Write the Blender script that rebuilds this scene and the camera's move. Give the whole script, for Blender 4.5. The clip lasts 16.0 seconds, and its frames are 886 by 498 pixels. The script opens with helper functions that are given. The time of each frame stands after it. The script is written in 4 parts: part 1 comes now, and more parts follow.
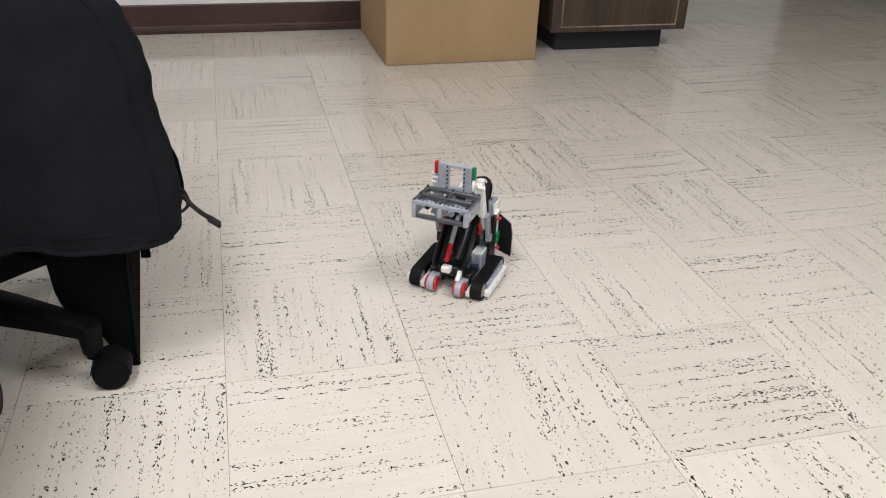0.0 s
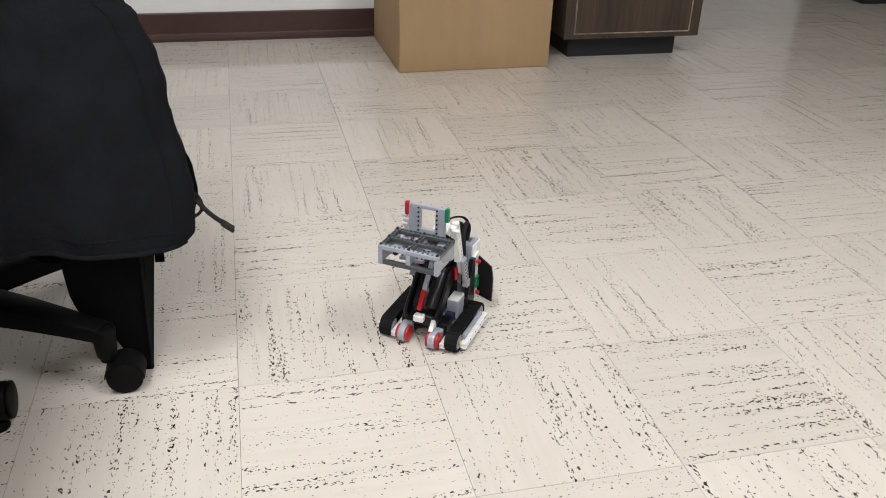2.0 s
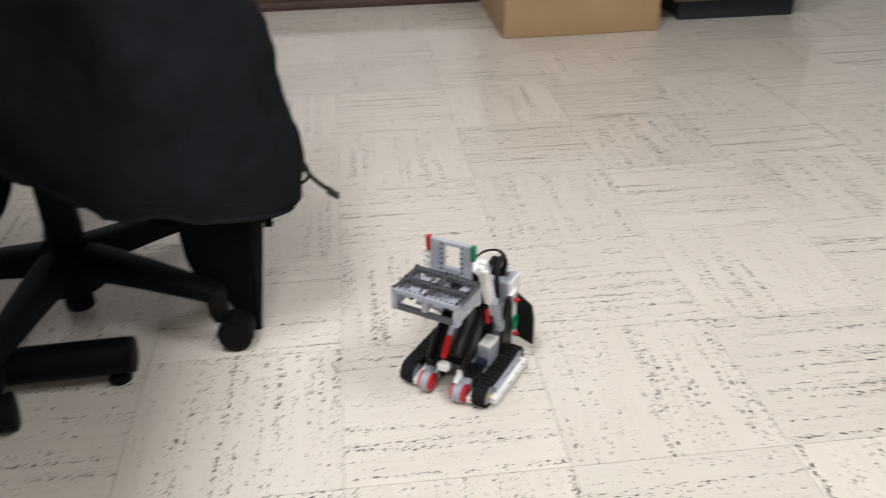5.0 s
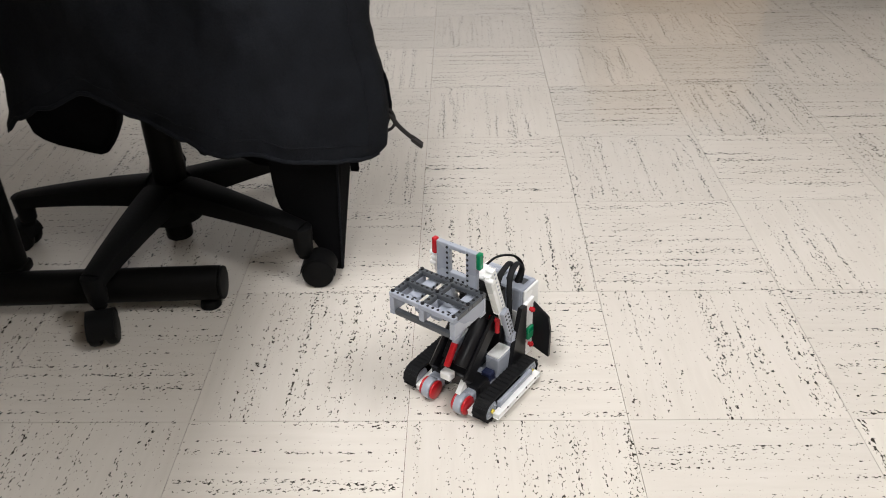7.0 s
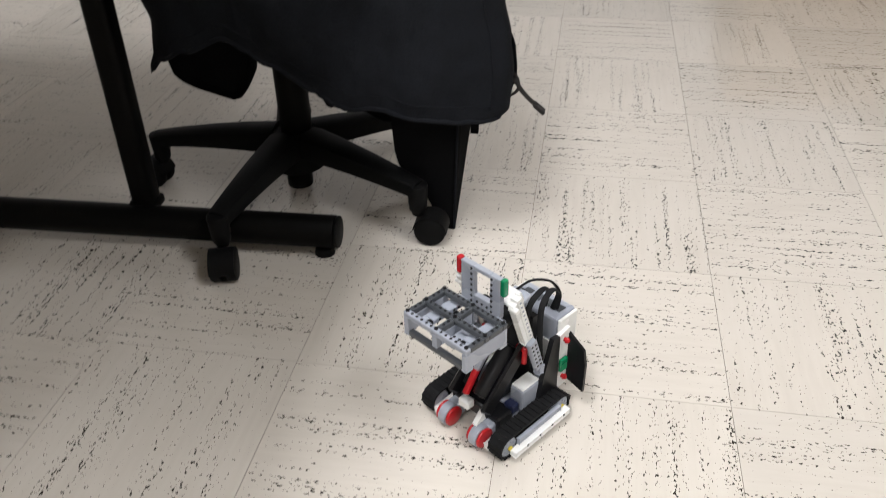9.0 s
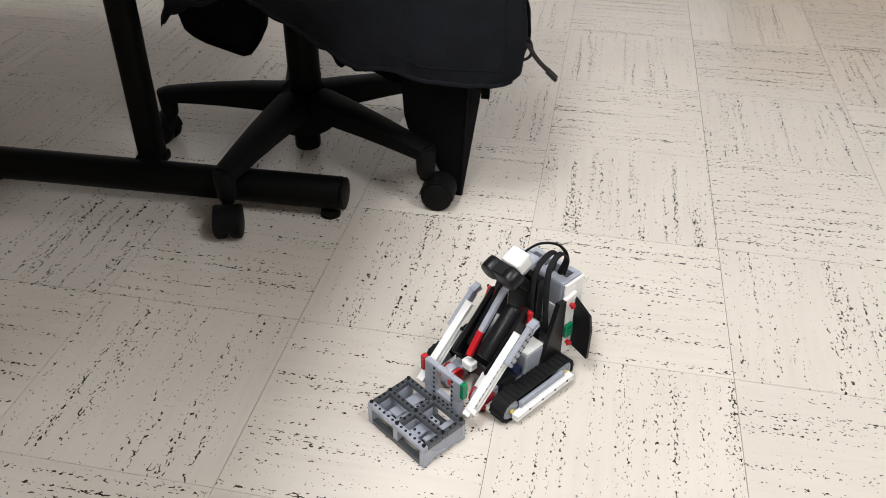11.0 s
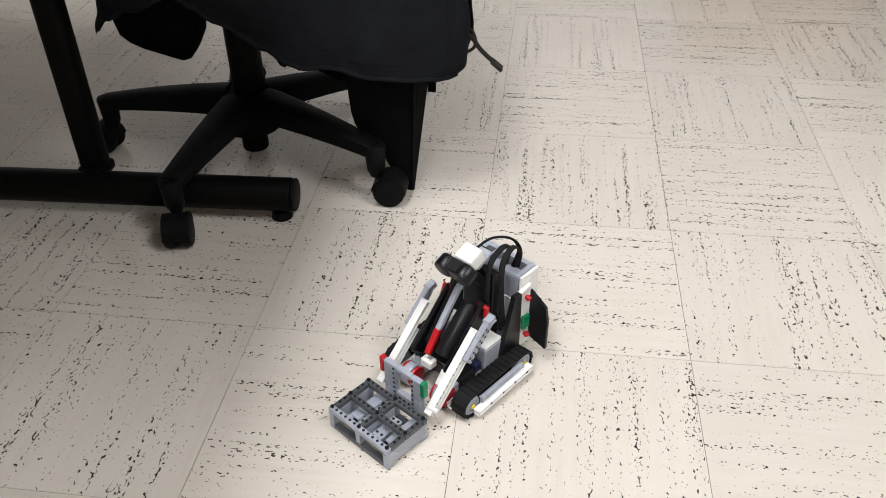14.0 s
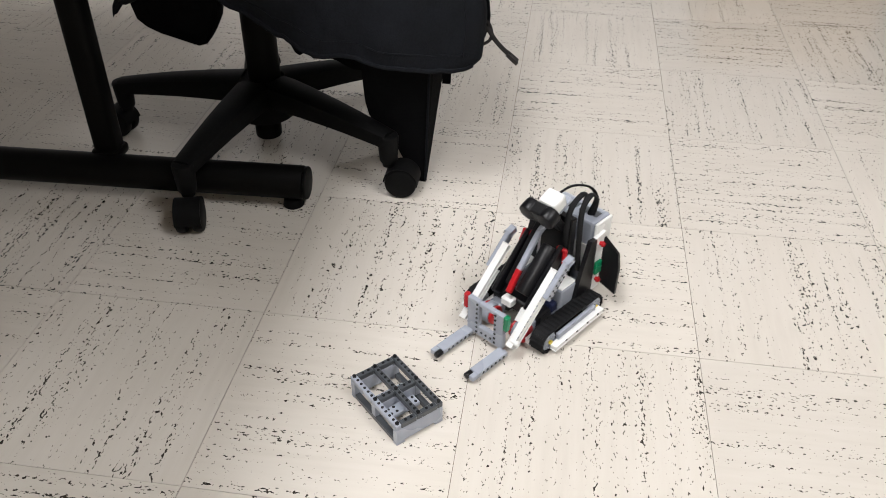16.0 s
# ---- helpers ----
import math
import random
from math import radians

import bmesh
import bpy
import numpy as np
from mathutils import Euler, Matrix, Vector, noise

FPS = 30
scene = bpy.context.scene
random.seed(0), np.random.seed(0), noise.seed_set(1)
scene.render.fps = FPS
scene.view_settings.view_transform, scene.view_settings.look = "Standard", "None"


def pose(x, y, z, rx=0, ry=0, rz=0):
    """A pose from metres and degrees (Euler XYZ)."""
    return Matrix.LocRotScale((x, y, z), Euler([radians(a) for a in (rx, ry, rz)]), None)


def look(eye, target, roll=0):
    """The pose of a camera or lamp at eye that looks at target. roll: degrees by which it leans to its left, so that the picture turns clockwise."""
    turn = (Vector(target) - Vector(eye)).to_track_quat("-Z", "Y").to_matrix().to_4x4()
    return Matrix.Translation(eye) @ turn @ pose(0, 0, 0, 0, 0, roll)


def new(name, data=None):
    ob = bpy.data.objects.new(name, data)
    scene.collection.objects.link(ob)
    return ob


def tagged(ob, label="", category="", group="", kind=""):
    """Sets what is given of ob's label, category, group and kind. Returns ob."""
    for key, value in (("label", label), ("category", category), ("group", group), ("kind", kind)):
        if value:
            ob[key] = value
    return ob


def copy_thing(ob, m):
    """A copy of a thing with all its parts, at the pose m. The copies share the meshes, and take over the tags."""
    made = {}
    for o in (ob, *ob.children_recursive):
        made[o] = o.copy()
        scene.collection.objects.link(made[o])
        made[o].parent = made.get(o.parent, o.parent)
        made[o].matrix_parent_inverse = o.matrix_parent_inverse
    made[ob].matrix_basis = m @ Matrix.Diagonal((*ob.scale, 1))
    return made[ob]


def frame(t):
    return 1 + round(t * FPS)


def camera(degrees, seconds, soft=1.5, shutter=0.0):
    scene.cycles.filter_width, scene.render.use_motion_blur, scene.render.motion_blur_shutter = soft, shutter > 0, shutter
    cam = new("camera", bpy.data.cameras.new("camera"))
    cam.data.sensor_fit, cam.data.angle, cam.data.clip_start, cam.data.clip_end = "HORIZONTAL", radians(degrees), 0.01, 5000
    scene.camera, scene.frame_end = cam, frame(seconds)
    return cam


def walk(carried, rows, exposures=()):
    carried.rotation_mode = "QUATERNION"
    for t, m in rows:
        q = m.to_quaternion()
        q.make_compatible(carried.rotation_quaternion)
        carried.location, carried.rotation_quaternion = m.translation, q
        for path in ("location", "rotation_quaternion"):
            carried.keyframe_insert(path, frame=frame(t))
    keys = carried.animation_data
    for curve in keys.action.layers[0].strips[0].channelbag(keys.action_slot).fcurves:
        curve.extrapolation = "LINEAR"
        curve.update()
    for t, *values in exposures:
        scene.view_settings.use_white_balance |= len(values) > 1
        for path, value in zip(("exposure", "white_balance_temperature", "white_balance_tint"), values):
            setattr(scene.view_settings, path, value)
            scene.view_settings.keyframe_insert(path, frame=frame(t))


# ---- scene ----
cam = camera(55.5, 16.0, soft=0.9, shutter=0.8)
PATH = [
    (0, (0.048, -1.106, 0.821), (0.503, 0.595, -0.127), 2.1),
    (0.5, (0.048, -1.11, 0.821), (0.51, 0.598, -0.112), 2.3),
    (1, (0.048, -1.108, 0.818), (0.491, 0.597, -0.13), 2.2),
    (1.5, (0.044, -1.105, 0.818), (0.476, 0.602, -0.131), 2.4),
    (2, (0.049, -1.11, 0.818), (0.475, 0.607, -0.115), 1.7),
    (2.5, (0.046, -1.114, 0.815), (0.448, 0.601, -0.132), 2.3),
    (3, (0.041, -1.113, 0.818), (0.382, 0.607, -0.143), 1.0),
    (3.5, (0.046, -1.111, 0.816), (0.374, 0.605, -0.156), 0.1),
    (4, (0.052, -1.112, 0.822), (0.401, 0.604, -0.144), -0.8),
    (4.5, (0.057, -1.114, 0.823), (0.417, 0.602, -0.141), -0.5),
    (5, (0.052, -1.112, 0.822), (0.232, 0.609, -0.181), -1.2),
    (5.2, (0.05, -1.114, 0.824), (0.171, 0.6, -0.188), -1.5),
    (7.3, (0.08, -1.166, 0.831), (0.006, 0.516, -0.248), -1.3),
    (7.5, (0.08, -1.169, 0.834), (-0.021, 0.514, -0.243), -1.3),
    (8, (0.079, -1.168, 0.83), (-0.125, 0.497, -0.259), -1.6),
    (8.5, (0.074, -1.166, 0.83), (-0.222, 0.474, -0.275), -1.8),
    (9, (0.072, -1.17, 0.825), (-0.223, 0.452, -0.308), -1.2),
    (9.2, (0.065, -1.183, 0.817), (-0.252, 0.426, -0.329), 0.2),
    (11.3, (0.072, -1.177, 0.797), (-0.218, 0.419, -0.374), 0.9),
    (11.5, (0.08, -1.162, 0.81), (-0.138, 0.45, -0.353), -1.0),
    (12, (0.08, -1.16, 0.811), (-0.149, 0.443, -0.362), -1.5),
    (12.5, (0.076, -1.167, 0.802), (-0.159, 0.419, -0.393), -0.3),
    (13, (0.077, -1.166, 0.803), (-0.157, 0.409, -0.407), -0.2),
    (13.5, (0.075, -1.166, 0.804), (-0.157, 0.413, -0.402), 0.2),
    (14, (0.08, -1.162, 0.809), (-0.128, 0.425, -0.39), -0.7),
    (14.5, (0.077, -1.164, 0.803), (-0.157, 0.418, -0.399), -0.5),
    (15, (0.076, -1.169, 0.802), (-0.159, 0.412, -0.4), 0.3),
    (15.5, (0.077, -1.169, 0.8), (-0.15, 0.411, -0.405), 0.1),
    (16, (0.076, -1.168, 0.801), (-0.149, 0.414, -0.403), 0.5),
]
walk(cam, [(t, look(eye, target, roll)) for t, eye, target, roll in PATH])

# ---- world, lights, exposure ----
world = bpy.data.worlds.new("room_air")
scene.world = world
world.use_nodes = True
world.node_tree.nodes["Background"].inputs[0].default_value = (0.9, 0.93, 1.0, 1)
world.node_tree.nodes["Background"].inputs[1].default_value = 0.02
scene.view_settings.exposure = 0.0
CEIL = 2.72
LIGHT_POWER = 43.5
LIGHT_ROWS = [(-0.60, -0.80), (-0.55, -3.05), (1.50, -1.20)]


# ---- materials ----
def nodes_of(name):
    m = bpy.data.materials.new(name)
    m.use_nodes = True
    nt = m.node_tree
    return m, nt, nt.nodes["Principled BSDF"]


def node(nt, kind, **values):
    n = nt.nodes.new(kind)
    for k, v in values.items():
        n.inputs[k].default_value = v
    return n


def ramp(nt, fac, stops):
    r = nt.nodes.new("ShaderNodeValToRGB")
    els = r.color_ramp.elements
    while len(els) < len(stops):
        els.new(0.5)
    for e, (p, c) in zip(els, stops):
        e.position, e.color = p, (*c, 1) if len(c) == 3 else c
    nt.links.new(fac, r.inputs[0])
    return r.outputs[0]


def grain_material(name, dark, light, rough=0.5, scale=40.0, stretch=(1, 1, 1), bump=0.1, metallic=0.0, coat=0.0, spec=0.5, wear=0.12):
    """Base colour that wanders at two scales, with a fine bump."""
    m, nt, b = nodes_of(name)
    tc = nt.nodes.new("ShaderNodeTexCoord")
    mp = nt.nodes.new("ShaderNodeMapping")
    mp.inputs["Scale"].default_value = stretch
    nt.links.new(tc.outputs["Object"], mp.inputs[0])
    n1 = node(nt, "ShaderNodeTexNoise", Scale=scale, Detail=6.0, Roughness=0.6)
    n2 = node(nt, "ShaderNodeTexNoise", Scale=scale * 0.12, Detail=3.0)
    nt.links.new(mp.outputs[0], n1.inputs[0])
    nt.links.new(mp.outputs[0], n2.inputs[0])
    mix = nt.nodes.new("ShaderNodeMath")
    mix.operation = "MULTIPLY_ADD"
    mix.inputs[1].default_value = 0.5
    half = nt.nodes.new("ShaderNodeMath")
    half.operation = "MULTIPLY"
    half.inputs[1].default_value = 0.5
    nt.links.new(n2.outputs[0], half.inputs[0])
    nt.links.new(n1.outputs[0], mix.inputs[0])
    nt.links.new(half.outputs[0], mix.inputs[2])
    nt.links.new(ramp(nt, mix.outputs[0], [(0.35, dark), (0.65, light)]), b.inputs["Base Color"])
    rr = nt.nodes.new("ShaderNodeMapRange")
    rr.inputs[3].default_value, rr.inputs[4].default_value = rough - wear, rough + wear
    nt.links.new(n2.outputs[0], rr.inputs[0])
    nt.links.new(rr.outputs[0], b.inputs["Roughness"])
    bp = node(nt, "ShaderNodeBump", Strength=bump, Distance=0.002)
    nt.links.new(n1.outputs[0], bp.inputs["Height"])
    nt.links.new(bp.outputs[0], b.inputs["Normal"])
    b.inputs["Metallic"].default_value = metallic
    b.inputs["Coat Weight"].default_value = coat
    b.inputs["Specular IOR Level"].default_value = spec
    return m


def tile_material(name):
    """Cream vinyl tile with dark flecks that run along the tile's own x."""
    m, nt, b = nodes_of(name)
    tc = nt.nodes.new("ShaderNodeTexCoord")
    info = nt.nodes.new("ShaderNodeObjectInfo")
    off = nt.nodes.new("ShaderNodeVectorMath")
    off.operation = "SCALE"
    off.inputs[0].default_value = (37.0, 53.0, 11.0)
    nt.links.new(info.outputs["Random"], off.inputs["Scale"])
    add = nt.nodes.new("ShaderNodeVectorMath")
    nt.links.new(tc.outputs["Object"], add.inputs[0])
    nt.links.new(off.outputs[0], add.inputs[1])

    def stretched(sx, sy, detail, rough, dist=0.0):
        mp = nt.nodes.new("ShaderNodeMapping")
        mp.inputs["Scale"].default_value = (sx, sy, 1)
        nt.links.new(add.outputs[0], mp.inputs[0])
        n = node(nt, "ShaderNodeTexNoise", Scale=1.0, Detail=detail, Roughness=rough, Distortion=dist)
        nt.links.new(mp.outputs[0], n.inputs[0])
        return n.outputs[0]

    def math(op, a, c, d=None):
        q = nt.nodes.new("ShaderNodeMath")
        q.operation = op
        for i, v in enumerate((a, c, d)):
            if v is None:
                continue
            if isinstance(v, float):
                q.inputs[i].default_value = v
            else:
                nt.links.new(v, q.inputs[i])
        return q.outputs[0]

    fleck = stretched(170, 290, 2.2, 0.55, 0.35)          # single flecks
    band = stretched(2.6, 92, 1.0, 0.5)                    # the streaks in which they gather
    patch = stretched(20, 34, 2.0, 0.5)
    gather = math("MULTIPLY_ADD", band, 0.74, math("MULTIPLY", patch, 0.14))
    level = math("ADD", fleck, math("MULTIPLY_ADD", gather, 0.62, -0.279))
    dark = nt.nodes.new("ShaderNodeMapRange")
    dark.inputs[1].default_value, dark.inputs[2].default_value = 0.6595, 0.6705
    nt.links.new(level, dark.inputs[0])
    # faint tan streaks and long soft veins in the cream
    vein = stretched(9, 90, 4.0, 0.6)
    cloud = stretched(5, 7, 4.0, 0.6)
    tone = math("MULTIPLY_ADD", vein, 0.5, math("MULTIPLY", cloud, 0.5))
    cream = ramp(nt, tone, [(0.30, (0.555, 0.512, 0.452)), (0.5, (0.595, 0.552, 0.49)), (0.7, (0.622, 0.580, 0.522))])
    soft = nt.nodes.new("ShaderNodeMapRange")
    soft.inputs[1].default_value, soft.inputs[2].default_value, soft.inputs[4].default_value = 0.61, 0.67, 0.14
    nt.links.new(level, soft.inputs[0])
    mx0 = nt.nodes.new("ShaderNodeMix")
    mx0.data_type = "RGBA"
    nt.links.new(soft.outputs[0], mx0.inputs["Factor"])
    nt.links.new(cream, mx0.inputs[6])
    mx0.inputs[7].default_value = (0.33, 0.26, 0.18, 1)
    mx = nt.nodes.new("ShaderNodeMix")
    mx.data_type = "RGBA"
    nt.links.new(dark.outputs[0], mx.inputs["Factor"])
    nt.links.new(mx0.outputs[2], mx.inputs[6])
    mx.inputs[7].default_value = (0.035, 0.03, 0.025, 1)
    hue = nt.nodes.new("ShaderNodeHueSaturation")
    rv = nt.nodes.new("ShaderNodeMapRange")
    rv.inputs[3].default_value, rv.inputs[4].default_value = 0.95, 1.04
    nt.links.new(info.outputs["Random"], rv.inputs[0])
    nt.links.new(rv.outputs[0], hue.inputs["Value"])
    nt.links.new(mx.outputs[2], hue.inputs["Color"])
    nt.links.new(hue.outputs[0], b.inputs["Base Color"])
    smear = node(nt, "ShaderNodeTexNoise", Scale=9.0, Detail=5.0, Roughness=0.65)
    nt.links.new(add.outputs[0], smear.inputs[0])
    rr = nt.nodes.new("ShaderNodeMapRange")
    rr.inputs[1].default_value, rr.inputs[2].default_value = 0.3, 0.7
    rr.inputs[3].default_value, rr.inputs[4].default_value = 0.075, 0.13
    nt.links.new(smear.outputs[0], rr.inputs[0])
    nt.links.new(rr.outputs[0], b.inputs["Roughness"])
    bp = node(nt, "ShaderNodeBump", Strength=0.05, Distance=0.0004)
    nt.links.new(tone, bp.inputs["Height"])
    nt.links.new(bp.outputs[0], b.inputs["Normal"])
    b.inputs["Specular IOR Level"].default_value = 0.78
    return m


def glow_material(name, colour, strength):
    m, nt, b = nodes_of(name)
    b.inputs["Base Color"].default_value = (0.9, 0.9, 0.9, 1)
    b.inputs["Emission Color"].default_value = (*colour, 1)
    b.inputs["Emission Strength"].default_value = strength
    return m


TILE = tile_material("vinyl_tile")
GROUT = grain_material("tile_joint", (0.16, 0.13, 0.10), (0.24, 0.20, 0.16), 0.7, 60)
PAINT = grain_material("wall_paint", (0.74, 0.74, 0.76), (0.80, 0.80, 0.81), 0.6, 90, bump=0.15)
CEILING = grain_material("ceiling_board", (0.62, 0.61, 0.585), (0.70, 0.69, 0.66), 0.85, 120, bump=0.3)
# for unseen walls; this beige sets how strong and warm the fill light is
BOUNCE_PAINT = grain_material("beige_bounce_paint", (0.46, 0.425, 0.365), (0.52, 0.48, 0.415), 0.6, 90, bump=0.15)
COVE = grain_material("brown_vinyl_cove", (0.045, 0.020, 0.017), (0.065, 0.030, 0.025), 0.42, 30)
CARD = grain_material("cardboard", (0.335, 0.222, 0.116), (0.385, 0.262, 0.140), 0.78, 14, (1.6, 1.6, 0.5), 0.08)
WALNUT = grain_material("walnut_laminate", (0.023, 0.0155, 0.0110), (0.078, 0.053, 0.036), 0.45, 30, (3.5, 3.5, 0.16), 0.06)
EDGE = grain_material("worn_laminate_edge", (0.09, 0.06, 0.04), (0.55, 0.46, 0.36), 0.5, 30, (1, 1, 0.6))
KICK = grain_material("black_kick_plate", (0.006, 0.008, 0.012), (0.011, 0.013, 0.018), 0.5, 30)
FLEECE = grain_material("black_fleece", (0.0038, 0.0044, 0.0060), (0.0074, 0.0084, 0.0110), 0.92, 260, bump=0.5, spec=0.15)
BINPL = grain_material("black_bag_cloth", (0.0025, 0.0025, 0.003), (0.005, 0.005, 0.0055), 0.85, 220, bump=0.3, spec=0.05)
CHAIRPL = grain_material("black_nylon", (0.0028, 0.0028, 0.0029), (0.0050, 0.0050, 0.0052), 0.58, 140, bump=0.12, spec=0.10)
STEEL = grain_material("black_painted_steel", (0.0018, 0.0017, 0.0016), (0.0034, 0.0032, 0.0030), 0.48, 80, bump=0.06, spec=0.08)
WEB = grain_material("dark_webbing", (0.005, 0.0042, 0.0040), (0.014, 0.011, 0.010), 0.75, 300)
DARKG = grain_material("dark_grey_abs", (0.052, 0.057, 0.064), (0.068, 0.074, 0.082), 0.30, 60, bump=0.03, wear=0.06)
LIGHTG = grain_material("light_grey_abs", (0.300, 0.322, 0.372), (0.350, 0.374, 0.428), 0.28, 60, bump=0.03, wear=0.06)
WHITE = grain_material("white_abs", (0.72, 0.72, 0.70), (0.80, 0.80, 0.785), 0.28, 60, bump=0.03, wear=0.06)
BLACK = grain_material("black_abs", (0.005, 0.005, 0.006), (0.009, 0.009, 0.010), 0.36, 60, bump=0.03, wear=0.06, spec=0.28)
RUBBER = grain_material("black_rubber", (0.006, 0.006, 0.0065), (0.011, 0.011, 0.012), 0.75, 90, bump=0.1, spec=0.2)
RED = grain_material("red_abs", (0.40, 0.008, 0.014), (0.47, 0.013, 0.018), 0.28, 60, bump=0.03, wear=0.06)
GREEN = grain_material("green_abs", (0.0, 0.16, 0.065), (0.005, 0.20, 0.085), 0.28, 60, bump=0.03, wear=0.06)
YELLOW = grain_material("yellow_abs", (0.62, 0.48, 0.04), (0.70, 0.55, 0.06), 0.3, 60, bump=0.03, wear=0.06)
NAVY = grain_material("dark_blue_abs", (0.012, 0.016, 0.045), (0.018, 0.024, 0.06), 0.3, 60, bump=0.03, wear=0.06)
LAMP = glow_material("lamp_diffuser", (1.0, 0.95, 0.91), 8.0)


# ---- building helpers ----
def box(bm, lo, hi, bevel=0.0, segs=1):
    made = bmesh.ops.create_cube(bm, size=1.0)["verts"]
    c = [(a + b) / 2 for a, b in zip(lo, hi)]
    s = [b - a for a, b in zip(lo, hi)]
    for v in made:
        v.co = Vector([v.co[i] * s[i] + c[i] for i in range(3)])
    if bevel:
        edges = list({e for v in made for e in v.link_edges})
        bmesh.ops.bevel(bm, geom=edges, offset=bevel, segments=segs, profile=0.5, affect="EDGES")
    return made


def cyl(bm, a, b, r, r2=None, segs=20, bevel=0.0):
    a, b = Vector(a), Vector(b)
    d = b - a
    m = Matrix.Translation((a + b) / 2) @ d.to_track_quat("Z", "Y").to_matrix().to_4x4()
    made = bmesh.ops.create_cone(bm, cap_ends=True, segments=segs, radius1=r, radius2=r if r2 is None else r2, depth=d.length, matrix=m)["verts"]
    if bevel:
        caps = list({e for v in made for e in v.link_edges if any(len(f.verts) > 4 for f in e.link_faces)})
        bmesh.ops.bevel(bm, geom=caps, offset=bevel, segments=2, profile=0.5, affect="EDGES")


def beam(bm, a, b, w=0.0076, h=0.0076, up=(1, 0, 0), bevel=0.0012):
    """A square bar from a to b; w along `up`, h across it."""
    a, b = Vector(a), Vector(b)
    d = (b - a).normalized()
    u = Vector(up)
    u = (u - d * u.dot(d)).normalized()
    m = Matrix.Identity(4)
    for i, col in enumerate((u, d.cross(u), d)):
        for j in range(3):
            m[j][i] = col[j]
    m.translation = (a + b) / 2
    made = box(bm, (-w / 2, -h / 2, -(b - a).length / 2), (w / 2, h / 2, (b - a).length / 2))
    edges = list({e for v in made for e in v.link_edges})
    for v in made:
        v.co = m @ v.co
    if bevel:
        bmesh.ops.bevel(bm, geom=edges, offset=bevel, segments=1, profile=0.5, affect="EDGES")


def prism(bm, outline, x0, x1):
    """An outline in the y-z plane, thickened along x."""
    a = [bm.verts.new((x0, y, z)) for y, z in outline]
    b = [bm.verts.new((x1, y, z)) for y, z in outline]
    bm.faces.new(a)
    bm.faces.new(b[::-1])
    for i in range(len(a)):
        j = (i + 1) % len(a)
        bm.faces.new((a[i], b[i], b[j], a[j]))


def tube(bm, pts, r, segs=8, flat=1.0):
    """A tube along smooth points."""
    pts = [Vector(p) for p in pts]
    fine = []
    for i in range(len(pts) - 1):
        p0, p1, p2, p3 = pts[max(i - 1, 0)], pts[i], pts[i + 1], pts[min(i + 2, len(pts) - 1)]
        for k in range(6):
            t = k / 6
            fine.append(0.5 * (2 * p1 + (p2 - p0) * t + (2 * p0 - 5 * p1 + 4 * p2 - p3) * t * t + (3 * p1 - p0 - 3 * p2 + p3) * t ** 3))
    fine.append(pts[-1])
    rings = []
    side = Vector((1, 0, 0))
    for i, p in enumerate(fine):
        d = (fine[min(i + 1, len(fine) - 1)] - fine[max(i - 1, 0)]).normalized()
        side = (side - d * side.dot(d))
        side = side.normalized() if side.length > 1e-4 else d.orthogonal().normalized()
        up = d.cross(side)
        rings.append([bm.verts.new(p + r * (flat * math.cos(2 * math.pi * k / segs) * side + math.sin(2 * math.pi * k / segs) * up)) for k in range(segs)])
    for a, b in zip(rings, rings[1:]):
        for k in range(segs):
            bm.faces.new((a[k], a[(k + 1) % segs], b[(k + 1) % segs], b[k]))
    bm.faces.new(rings[0][::-1])
    bm.faces.new(rings[-1])


def part(name, bm, material, parent=None, label="", smooth=False, at=None):
    """Links a bmesh as one mesh object under a thing or a part."""
    bmesh.ops.recalc_face_normals(bm, faces=bm.faces[:])
    me = bpy.data.meshes.new(name)
    bm.to_mesh(me)
    bm.free()
    me.materials.append(material)
    if smooth:
        for p in me.polygons:
            p.use_smooth = True
        me.set_sharp_from_angle(angle=radians(40))
    ob = new(name, me)
    ob.parent = parent
    if at is not None:
        ob.matrix_basis = at
    if label:
        ob["label"] = label
    return ob


def B():
    return bmesh.new()


def simple(name, material, parent, fn, label="", smooth=False, at=None):
    bm = B()
    fn(bm)
    ob = part(name, bm, material, parent, label, smooth, at)
    if name == "pin_hole":          # far too small to pick apart
        tagged(ob, kind="stuff")
    return ob


def holes(bm, centres, axis, r=0.0025, depth=0.0004):
    """Dark discs standing for the pin holes of a bar, set just proud of its face."""
    ax = Vector(axis)
    for c in centres:
        c = Vector(c)
        cyl(bm, c - ax * depth, c + ax * depth, r, segs=10)


# ---- the room ----
TS = 0.3048


